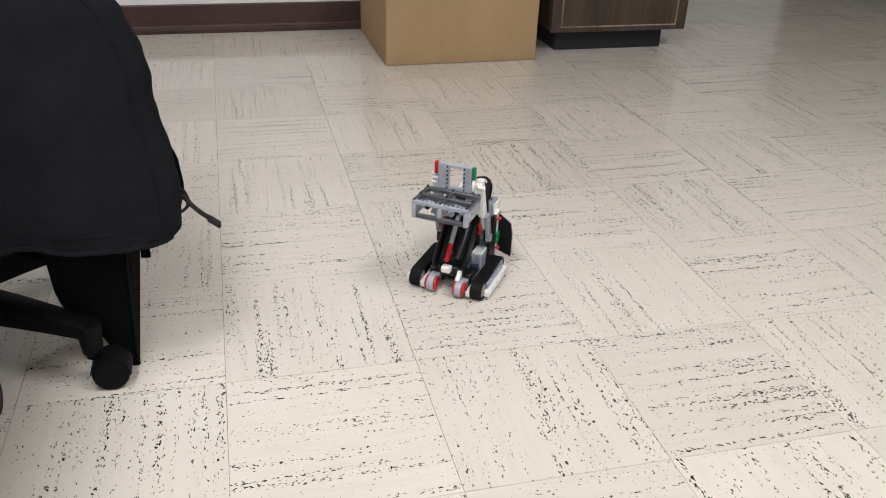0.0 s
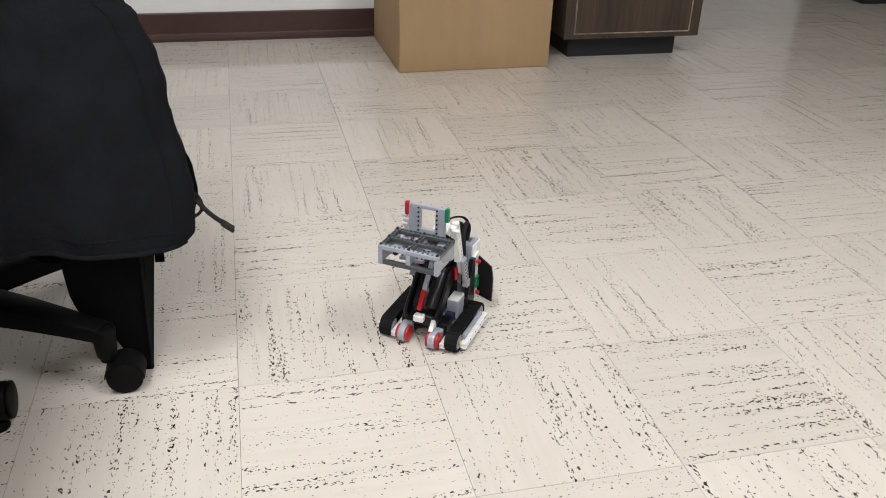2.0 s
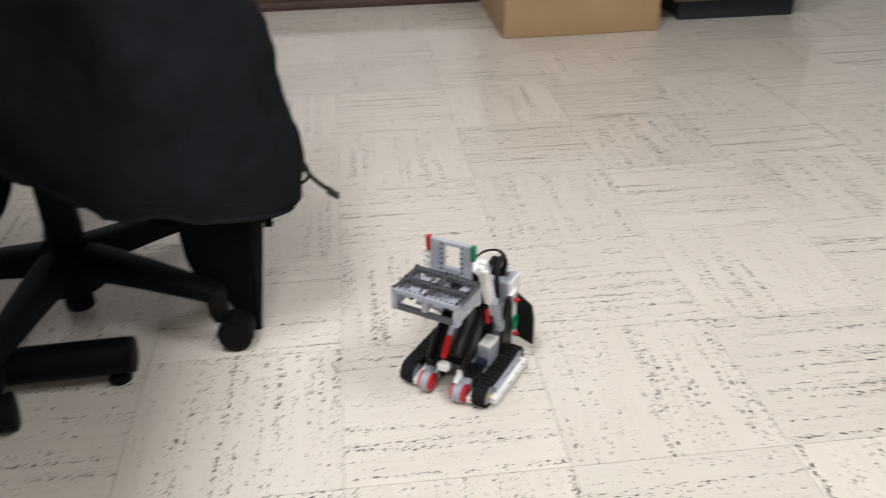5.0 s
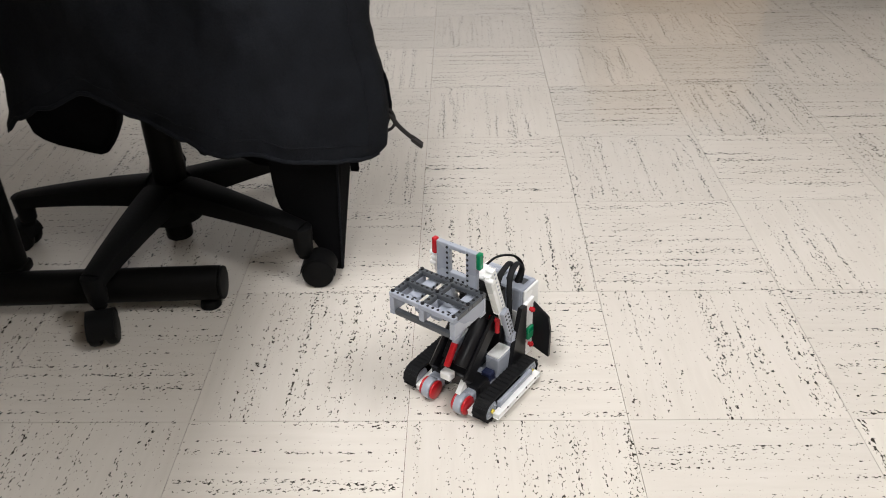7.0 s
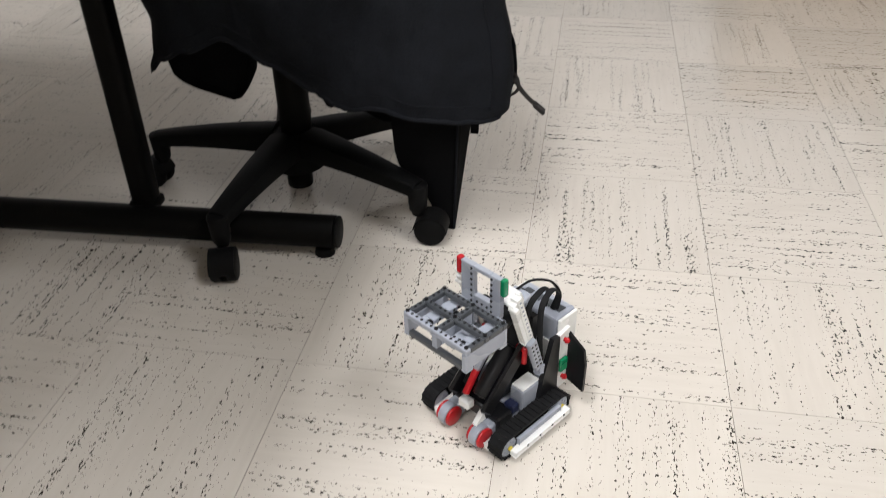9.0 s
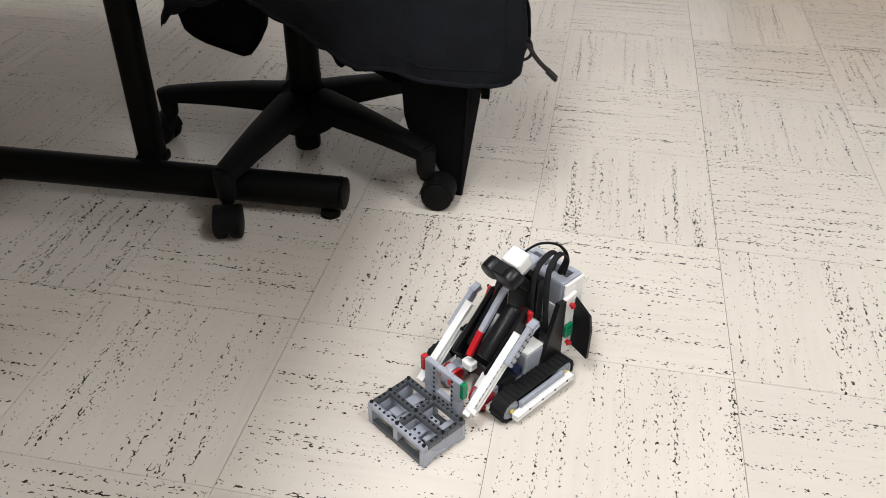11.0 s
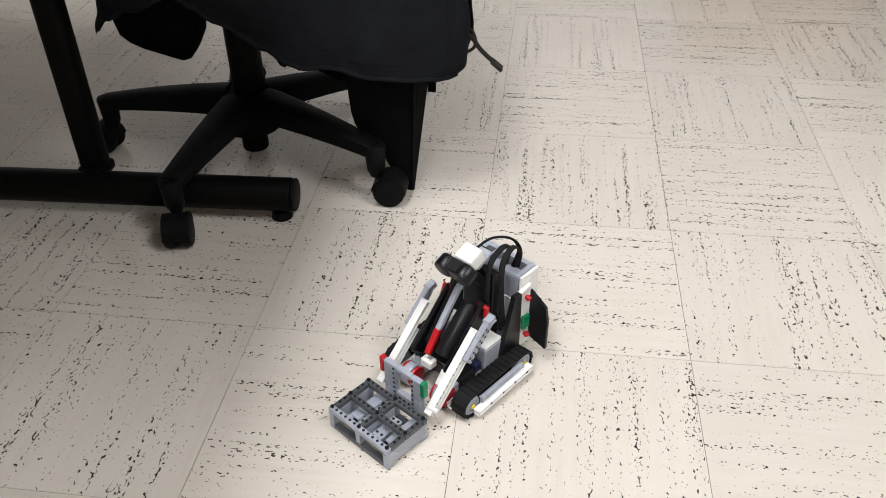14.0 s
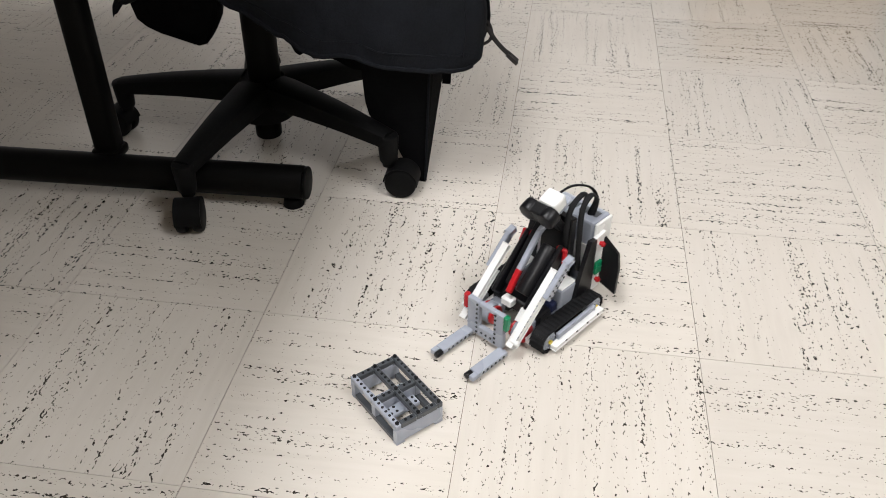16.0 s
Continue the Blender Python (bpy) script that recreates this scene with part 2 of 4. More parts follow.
def build_room():
    floor = simple("floor", GROUT, None, lambda bm: box(bm, (-4.6, -4.6, -0.10), (5.4, 3.2, -0.0022)))
    tagged(floor, "cream vinyl tile floor with dark streaky flecks", "floor", kind="structure")
    north = simple("wall_north", PAINT, None, lambda bm: box(bm, (-4.6, 2.234, -0.1), (1.78, 2.384, CEIL)))
    tagged(north, "plain white painted wall above a brown cove base", "wall", kind="structure")
    niche = simple("wall_return", PAINT, None, lambda bm: box(bm, (1.63, 2.387, -0.1), (1.78, 3.20, CEIL)))
    tagged(niche, "plain white painted wall", "wall", kind="structure")
    # walls out of view; the beige ones are toned to shape the bounced light
    for name, lo, hi in (("wall_far", (1.783, 3.05, -0.1), (5.247, 3.20, CEIL)), ("wall_east", (5.25, -4.6, -0.1), (5.4, 3.20, CEIL)),
                         ("wall_south", (-4.6, -4.6, -0.1), (5.247, -4.45, CEIL)), ("wall_west", (-4.6, -4.447, -0.1), (-4.45, 2.231, CEIL))):
        tagged(simple(name, PAINT if name == "wall_far" else BOUNCE_PAINT, None, lambda bm: box(bm, lo, hi)), "plain painted wall out of view", "wall", kind="structure")
    tagged(simple("ceiling", CEILING, None, lambda bm: box(bm, (-4.6, -4.6, CEIL + 0.003), (5.4, 3.2, CEIL + 0.15))), "white ceiling", "ceiling", kind="structure")

    def cove(bm):
        # a cove base: upright strip with a small curved toe, and a joint line near its foot
        prof = [(2.509, 0.0), (2.478, 0.0), (2.478, 0.004), (2.488, 0.010), (2.497, 0.020), (2.4985, 0.026), (2.5010, 0.028), (2.5010, 0.099), (2.5035, 0.103), (2.509, 0.103)]
        prism(bm, [(y - 0.276, z) for y, z in prof], -4.4, 1.775)
    tagged(simple("baseboard", COVE, None, cove), "dark brown vinyl cove base along the wall", "baseboard", kind="structure")

    for i, (x, y) in enumerate(LIGHT_ROWS):
        lamp = new("ceiling_light")
        lamp.location = (x, y, CEIL)
        tagged(lamp, "recessed fluorescent ceiling light with a white diffuser", "ceiling light", "ceiling lights")

        def frame_mesh(bm):
            for lo, hi in (((-0.31, -0.62, -0.02), (-0.28, 0.62, 0.0)), ((0.28, -0.62, -0.02), (0.31, 0.62, 0.0)), ((-0.28, -0.62, -0.02), (0.28, -0.59, 0.0)), ((-0.28, 0.59, -0.02), (0.28, 0.62, 0.0))):
                box(bm, lo, hi)
        simple("frame", WHITE, lamp, frame_mesh)
        simple("diffuser", LAMP, lamp, lambda bm: box(bm, (-0.279, -0.589, -0.012), (0.279, 0.589, -0.004)))
        data = bpy.data.lights.new("ceiling_tube_light", "AREA")
        data.shape, data.size, data.size_y = "RECTANGLE", 0.55, 1.16
        data.energy, data.color = LIGHT_POWER, (0.968, 0.982, 1.02)
        ob = new("ceiling_tube_light", data)
        ob.matrix_basis = Matrix.Translation((x, y, CEIL - 0.03))
    return floor


def build_tiles(floor):
    """Each tile is a bevelled slab; the streaks turn by a quarter from tile to tile."""
    bm = B()
    box(bm, (-TS / 2 + 0.0004, -TS / 2 + 0.0004, -0.003), (TS / 2 - 0.0004, TS / 2 - 0.0004, 0.0))
    bmesh.ops.recalc_face_normals(bm, faces=bm.faces[:])
    me = bpy.data.meshes.new("tile")
    bm.to_mesh(me)
    bm.free()
    me.materials.append(TILE)
    rng = random.Random(4)
    near, far = [], []
    for i in range(-14, 17):
        for j in range(-14, 11):
            x, y = (i + 0.5) * TS, (j + 0.5) * TS
            if (y > 2.3 and x < 1.7) or y > 3.1:
                continue
            inside = (-6 <= i < 12 and -3 <= j < 10) and not (i < -4 and j < 0)
            (near if inside else far).append((i, j))
    for i, j in near[:300]:
        ob = new("tile", me)
        ob.parent = floor
        turn = 0 if (i + j) % 2 else 90
        ob.matrix_basis = pose((i + 0.5) * TS, (j + 0.5) * TS, 0.0, 0, 0, turn + 180 * rng.randrange(2))
    verts, faces = [], []
    for i, j in far + near[300:]:
        n = len(verts)
        x, y, e = (i + 0.5) * TS, (j + 0.5) * TS, TS / 2 - 0.0005
        verts += [(x - e, y - e, 0), (x + e, y - e, 0), (x + e, y + e, 0), (x - e, y + e, 0)]
        faces.append((n, n + 1, n + 2, n + 3))
    me2 = bpy.data.meshes.new("outer_tiles")
    me2.from_pydata(verts, [], faces)
    me2.materials.append(TILE)
    ob = new("outer_tiles", me2)
    ob.parent = floor
    tagged(ob, kind="stuff")


def build_box():
    thing = new("cardboard_box")
    thing.matrix_basis = pose(0.835, 1.930, 0, 0, 0, 0.9)
    tagged(thing, "large closed brown cardboard box standing against the wall", "box")
    w, d, hgt = 0.272, 0.246, 0.44

    def body(bm):
        box(bm, (-w, -d, 0.0), (w, d, hgt), 0.006, 2)
        bmesh.ops.subdivide_edges(bm, edges=[e for e in bm.edges if e.calc_length() > 0.2], cuts=6, use_grid_fill=True)
        for v in bm.verts:
            k = noise.noise(v.co * 5.0) * 0.004
            if 0.02 < v.co.z < hgt - 0.02:
                v.co.x += k
                v.co.y += k * 0.8
    simple("carton", CARD, thing, body, smooth=True)
    simple("flap", CARD, thing, lambda bm: box(bm, (-w + 0.004, -d + 0.004, hgt + 0.0005), (w - 0.004, -0.002, hgt + 0.0045), 0.001))
    simple("flap", CARD, thing, lambda bm: box(bm, (-w + 0.004, 0.002, hgt + 0.0005), (w - 0.004, d - 0.004, hgt + 0.0045), 0.001))


def build_cabinet():
    thing = new("base_cabinet")
    thing.location = (1.4535, 1.805, 0)
    tagged(thing, "dark walnut laminate base cabinet with pale worn edges", "cabinet")
    simple("kick_plate", KICK, thing, lambda bm: box(bm, (-0.2295, 0.0, 0.0), (0.2015, 0.40, 0.079), 0.002))
    simple("body", WALNUT, thing, lambda bm: box(bm, (-0.2665, -0.030, 0.0795), (0.2665, 0.42, 0.74), 0.003))
    door = simple("door", WALNUT, thing, lambda bm: box(bm, (-0.2245, -0.0485, 0.098), (0.2245, -0.0305, 0.70), 0.002), "walnut laminate door with a worn pale edge")
    for lo, hi in (((-0.2280, -0.050, 0.094), (0.2280, -0.0302, 0.0978)), ((-0.2285, -0.050, 0.098), (-0.2248, -0.0302, 0.70)), ((0.2248, -0.050, 0.098), (0.2285, -0.0302, 0.70))):
        simple("edge_strip", EDGE, door, lambda bm: box(bm, lo, hi, 0.0008))
    for lo, hi in (((-0.2665, -0.049, 0.0772), (-0.2300, -0.0302, 0.74)), ((0.2300, -0.049, 0.0772), (0.2665, -0.0302, 0.74)), ((-0.2295, -0.049, 0.0772), (0.2295, -0.0302, 0.0932))):
        simple("face_frame", WALNUT, thing, lambda bm: box(bm, lo, hi, 0.0012))
    thing["group"] = "base cabinets"
    simple("top", WALNUT, thing, lambda bm: box(bm, (-0.2765, -0.06, 0.741), (0.2765, 0.422, 0.765), 0.003))
    copy_thing(thing, pose(3.29, 2.55, 0))


def build_table():
    thing = new("work_table")
    thing.location = (-0.672, -0.020, 0)
    tagged(thing, "black steel table with a round-tube T foot", "table")
    def foot(bm):
        cyl(bm, (-0.33, -0.030, 0.042), (0.352, -0.004, 0.042), 0.0285, segs=32, bevel=0.003)
    simple("foot", STEEL, thing, foot, smooth=True)
    simple("end_cap", CHAIRPL, thing, lambda bm: cyl(bm, (0.3525, -0.004, 0.042), (0.358, -0.0038, 0.042), 0.0278, segs=32, bevel=0.002), smooth=True)
    for x in (-0.30, 0.330):
        simple("glide", CHAIRPL, thing, lambda bm: cyl(bm, (x, -0.010, 0.0), (x, -0.010, 0.0145), 0.018, 0.015, bevel=0.002), smooth=True)
    simple("post", STEEL, thing, lambda bm: box(bm, (-0.014, -0.010, 0.060), (0.027, 0.030, 0.695), 0.010, 3), smooth=True)
    simple("gusset", STEEL, thing, lambda bm: box(bm, (-0.018, -0.012, 0.055), (0.031, 0.032, 0.074), 0.006, 2), smooth=True)
    simple("foot", STEEL, thing, lambda bm: cyl(bm, (-0.33, -0.922, 0.050), (0.338, -0.906, 0.050), 0.0335, segs=32, bevel=0.003), smooth=True)
    simple("post", STEEL, thing, lambda bm: box(bm, (-0.030, -0.944, 0.078), (0.032, -0.886, 0.695), 0.012, 3), smooth=True)
    for x in (-0.30, 0.312):
        simple("glide", CHAIRPL, thing, lambda bm: cyl(bm, (x, -0.91, 0.0), (x, -0.91, 0.0175), 0.018, 0.015, bevel=0.002), smooth=True)
    # out of view; the second slab is added to shade the floor behind the post
    simple("tabletop_and_shade_wing", WALNUT, thing, lambda bm: (box(bm, (-0.62, -1.00, 0.7055), (0.37, 0.036, 0.735), 0.004, 2), box(bm, (-0.62, 0.0365, 0.7055), (0.006, 0.46, 0.735), 0.004, 2)))
    for y in (-0.068, -0.915):
        simple("mounting_plate", STEEL, thing, lambda bm: box(bm, (-0.12, y - 0.10, 0.697), (0.13, y + 0.10, 0.705), 0.002, 1))


def caster(parent, x, y, turn):
    m = Matrix.Translation((x, y, 0)) @ pose(0, 0, 0, 0, 0, turn)
    cast = simple("caster", CHAIRPL, parent, lambda bm: cyl(bm, (0, 0, 0.052), (0, 0, 0.078), 0.011, segs=16, bevel=0.002), smooth=True, at=m)
    for s in (-1, 1):
        def wheel(bm):
            cyl(bm, (0.022, s * 0.004, 0.0275), (0.022, s * 0.0220, 0.0275), 0.0275, segs=32, bevel=0.005)
        simple("wheel", CHAIRPL, cast, wheel, smooth=True)

    def hood(bm):
        pts = [(0.022 + 0.0295 * math.cos(a), 0.0275 + 0.0295 * math.sin(a)) for a in [radians(v) for v in range(-5, 176, 15)]]
        inner = [(0.022 + 0.0278 * math.cos(a), 0.0275 + 0.0278 * math.sin(a)) for a in [radians(v) for v in range(175, -6, -15)]]
        ol = pts + inner
        a = [bm.verts.new((p, -0.0210, q)) for p, q in ol]
        b = [bm.verts.new((p, 0.0210, q)) for p, q in ol]
        n = len(ol)
        for i in range(n):
            j = (i + 1) % n
            bm.faces.new((a[i], b[i], b[j], a[j]))
        for k in range(len(pts) - 1):
            for r in (a, b):
                bm.faces.new((r[k], r[k + 1], r[n - 2 - k], r[n - 1 - k]))
    simple("hood", CHAIRPL, cast, hood, smooth=True)


def build_chair():
    thing = new("office_chair")
    thing.location = (-0.443, 0.160, 0)
    tagged(thing, "black swivel office chair on a five-star caster base", "chair")
    simple("gas_column", STEEL, thing, lambda bm: (cyl(bm, (0.004, 0.003, 0.062), (0.004, 0.003, 0.31), 0.0290, segs=28, bevel=0.003), cyl(bm, (0.004, 0.003, 0.31), (0.004, 0.003, 0.346), 0.016, segs=20), cyl(bm, (0, 0, 0.022), (0, 0, 0.0618), 0.024, segs=20, bevel=0.003)), smooth=True)
    simple("hub", CHAIRPL, thing, lambda bm: cyl(bm, (0, 0, 0.066), (0, 0, 0.138), 0.054, 0.046, segs=28, bevel=0.006), smooth=True)
    for k in range(5):
        a = radians((-26.0, -100.0, -179.0, -248.5, -322.0)[k])
        reach = (0.282, 0.268, 0.270, 0.270, 0.270)[k]

        def leg(bm):
            # a tapered arm that falls towards its caster
            rings = []
            for f in (0.0, 0.25, 0.5, 0.75, 0.93, 1.0):
                r = 0.035 + f * (reach - 0.032)
                z = 0.118 - 0.016 * f ** 2
                w, hh = 0.034 - 0.016 * f, 0.026 - 0.012 * f
                ring = []
                for u in range(10):
                    th = 2 * math.pi * u / 10
                    cx = math.copysign(abs(math.cos(th)) ** 0.6, math.cos(th)) * w
                    cz = math.copysign(abs(math.sin(th)) ** 0.6, math.sin(th)) * hh
                    ring.append(bm.verts.new((r * math.cos(a) - cx * math.sin(a), r * math.sin(a) + cx * math.cos(a), z + cz)))
                rings.append(ring)
            for p, q in zip(rings, rings[1:]):
                for u in range(10):
                    bm.faces.new((p[u], p[(u + 1) % 10], q[(u + 1) % 10], q[u]))
            bm.faces.new(rings[0][::-1])
            bm.faces.new(rings[-1])
            cyl(bm, (reach * math.cos(a), reach * math.sin(a), 0.060), (reach * math.cos(a), reach * math.sin(a), 0.112), 0.0150, 0.0185, segs=18, bevel=0.004)
        simple("leg", CHAIRPL, thing, leg, smooth=True)
        caster(thing, reach * math.cos(a), reach * math.sin(a), (0, -75, 172, 80, 20)[k])

    def seat(bm):
        box(bm, (-0.165, -0.05, 0.375), (0.25, 0.40, 0.46), 0.03, 4)
    simple("seat", FLEECE, thing, seat, smooth=True)
    simple("seat_plate", CHAIRPL, thing, lambda bm: box(bm, (-0.12, -0.06, 0.345), (0.12, 0.14, 0.3745), 0.008, 2), smooth=True)
    simple("back_bar", CHAIRPL, thing, lambda bm: beam(bm, (-0.06, -0.085, 0.39), (-0.06, -0.055, 0.66), 0.06, 0.016, bevel=0.004))
    simple("backrest", FLEECE, thing, lambda bm: beam(bm, (0.015, -0.050, 0.50), (0.015, -0.012, 0.93), 0.41, 0.055, bevel=0.022), smooth=True)


def build_jacket():
    """A thick jacket hung over the backrest, with an uneven hem and slack folds."""
    hem = [(-0.645, 0.268), (-0.636, 0.276), (-0.622, 0.300), (-0.565, 0.328), (-0.485, 0.358), (-0.44, 0.343), (-0.41, 0.325), (-0.375, 0.309), (-0.34, 0.295), (-0.262, 0.264), (-0.172, 0.245), (-0.10, 0.234), (-0.056, 0.228), (-0.04, 0.237)]
    left = [(0.28, -0.652), (0.31, -0.641), (0.36, -0.635), (0.41, -0.650), (0.47, -0.674), (0.55, -0.690), (0.70, -0.675), (0.85, -0.56), (0.98, -0.47)]
    right = [(0.20, -0.066), (0.222, -0.052), (0.245, -0.041), (0.30, -0.038), (0.35, -0.044), (0.41, -0.056), (0.435, -0.061), (0.46, -0.059), (0.495, -0.066), (0.555, -0.087), (0.577, -0.108), (0.75, -0.15), (0.90, -0.20), (0.98, -0.25)]
    outer = [(0.19, -0.066), (0.23, -0.047), (0.295, -0.033), (0.33, -0.036), (0.377, -0.051), (0.424, -0.064), (0.45, -0.070)]

    def lerp(tab, v):
        for (a, p), (b, q) in zip(tab, tab[1:]):
            if v <= b:
                f = max(0.0, (v - a) / (b - a))
                f = f * f * (3 - 2 * f)
                return p + (q - p) * f
        return tab[-1][1]

    def surf(u, v, y0, depth, side, lift):
        x_hem = -0.645 + u * 0.605
        z0 = lerp(hem, x_hem) + lift + (0.0025 * noise.noise(Vector((x_hem * 55, side, 4.0))))
        z = z0 + (0.985 - z0) * v
        xl, xr = lerp(left, z), lerp(right, z)
        x = xl + (xr - xl) * u
        belly = math.sin(math.pi * min(max(u, 0), 1)) ** 0.5
        near = max(0.0, 1.0 - (z - z0) / 0.34)          # folds deepen towards the hem
        fold = (0.006 + 0.009 * near) * math.sin(24 * x + 7 * z + 4 * noise.noise(Vector((x * 3, z * 2, side))))
        fold += 0.020 * noise.noise(Vector((x * 7 + z * 4, z * 3.5, 3.0 * side))) + 0.010 * noise.noise(Vector((x * 15 - z * 9, z * 9, 5.0 * side)))
        fold += 0.004 * noise.noise(Vector((x * 34, z * 26, side))) + 0.0016 * noise.noise(Vector((x * 80, z * 70, side)))
        y = y0 - side * depth * belly * (1 - 0.35 * v) + fold * (0.25 + 0.75 * belly)
        y += 0.026 * (1 - belly) * side + 0.085 * v
        return Vector((x, y, z)), z0

    def sheet(bm, y0, depth, side, lift):
        nu, nv = 110, 84
        grid = []
        for i in range(nu + 1):
            u = i / nu
            grid.append([bm.verts.new(surf(u, (k / nv) ** 1.25, y0, depth, side, lift)[0]) for k in range(nv + 1)])
        for i in range(nu):
            for k in range(nv):
                bm.faces.new((grid[i][k], grid[i + 1][k], grid[i + 1][k + 1], grid[i][k + 1]))
        return grid

    def body(bm):
        f = sheet(bm, 0.045, 0.055, 1, 0.0)
        b = sheet(bm, 0.120, 0.050, -1, 0.02)
        n, m = len(f) - 1, len(f[0]) - 1
        for k in range(m):                     # close both sides and the shoulders
            bm.faces.new((f[0][k], f[0][k + 1], b[0][k + 1], b[0][k]))
            bm.faces.new((f[n][k], b[n][k], b[n][k + 1], f[n][k + 1]))
        for i in range(n):
            bm.faces.new((f[i][m], f[i + 1][m], b[i + 1][m], b[i][m]))
    jacket = simple("jacket", FLEECE, None, body, smooth=True)
    tagged(jacket, "black fleece jacket draped over the back of the office chair", "jacket")

    def along(rise, out, u0, u1, count=60):
        pts = []
        for i in range(count + 1):
            u = u0 + (u1 - u0) * i / count
            z0 = surf(u, 0.0, 0.045, 0.055, 1, 0.0)[1]
            p = surf(u, rise / (0.985 - z0), 0.045, 0.055, 1, 0.0)[0]
            pts.append((p.x, p.y - out, p.z))
        return pts
    simple("hem", FLEECE, jacket, lambda bm: tube(bm, along(0.003, -0.001, 0.02, 0.985), 0.0042, 8), smooth=True)
    simple("hem_seam", FLEECE, jacket, lambda bm: tube(bm, along(0.027, -0.0004, 0.02, 0.97), 0.0014, 6), smooth=True)

    def side_seam(bm):
        pts = []
        for k in range(24):
            p = surf(0.955, 0.03 + 0.45 * k / 23, 0.045, 0.055, 1, 0.0)[0]
            pts.append((p.x, p.y, p.z))
        tube(bm, pts, 0.0016, 6)
    simple("side_seam", FLEECE, jacket, side_seam, smooth=True)

    def flap(bm):
        rows = []
        for k in range(19):
            z = 0.215 + 0.215 * k / 18
            xr = lerp(outer, z)
            rows.append([bm.verts.new((-0.15 + (xr + 0.15) * i / 6, 0.100 + 0.010 * i / 6 + 0.006 * noise.noise(Vector((i, z * 14, 2))), z)) for i in range(7)])
        for a, b in zip(rows, rows[1:]):
            for i in range(6):
                bm.faces.new((a[i], a[i + 1], b[i + 1], b[i]))
        bmesh.ops.solidify(bm, geom=bm.faces[:], thickness=0.006)
    simple("rear_flap", FLEECE, jacket, flap, smooth=True)

    # lining that hangs a little below the hem
    low = [(-0.355, 0.244), (-0.350, 0.230), (-0.342, 0.223), (-0.330, 0.229), (-0.318, 0.219), (-0.294, 0.221), (-0.243, 0.205), (-0.15, 0.205), (-0.115, 0.210)]

    def lining(bm):
        rows = []
        for i in range(33):
            x = -0.355 + 0.24 * i / 32
            y = 0.076 + 0.004 * noise.noise(Vector((x * 30, 1, 6)))
            z = lerp(low, x)
            rows.append([bm.verts.new((x, y, z)), bm.verts.new((x, y + 0.004, z + 0.05)), bm.verts.new((x, y + 0.004, z + 0.10))])
        for a, b in zip(rows, rows[1:]):
            for i in range(2):
                bm.faces.new((a[i], a[i + 1], b[i + 1], b[i]))
        bmesh.ops.solidify(bm, geom=bm.faces[:], thickness=0.003)
    simple("lining", BINPL, jacket, lining, smooth=True)

    def cuff(bm):
        prof = [(-0.646, 0.35), (-0.642, 0.286), (-0.636, 0.262), (-0.621, 0.248), (-0.597, 0.236), (-0.565, 0.23), (-0.537, 0.227), (-0.515, 0.224), (-0.502, 0.228), (-0.489, 0.242), (-0.474, 0.268), (-0.457, 0.35)]
        rings = []
        for y, grow, up in ((0.098, 0.80, 0.012), (0.086, 0.96, 0.002), (0.092, 1.0, 0.0), (0.112, 1.0, 0.004), (0.132, 0.92, 0.012)):
            rings.append([bm.verts.new((-0.545 + (x + 0.552) * grow * 0.88, y + 0.006 * math.sin(40 * x), z + up)) for x, z in prof])
        bm.faces.new(rings[0])
        bm.faces.new(rings[-1][::-1])
        for p, q in zip(rings, rings[1:]):
            for i in range(len(prof)):
                j = (i + 1) % len(prof)
                bm.faces.new((p[i], q[i], q[j], p[j]))
    simple("sleeve_end", BINPL, jacket, cuff, smooth=True)
    strap = simple("drawcord", WEB, jacket, lambda bm: (tube(bm, [(-0.048, 0.100, 0.284), (-0.036, 0.100, 0.279), (-0.024, 0.100, 0.262), (-0.010, 0.102, 0.246), (0.001, 0.104, 0.236)], 0.0014, 6, 2.8),
                                                        tube(bm, [(-0.046, 0.104, 0.292), (-0.036, 0.104, 0.288), (-0.030, 0.104, 0.274), (-0.032, 0.104, 0.260), (-0.042, 0.104, 0.252), (-0.050, 0.104, 0.252)], 0.0010, 6, 2.6)), "thin dark strap with a folded webbing end", smooth=True)
    simple("cord_end", WEB, strap, lambda bm: beam(bm, (-0.003, 0.104, 0.238), (0.013, 0.105, 0.224), 0.004, 0.013, bevel=0.001))


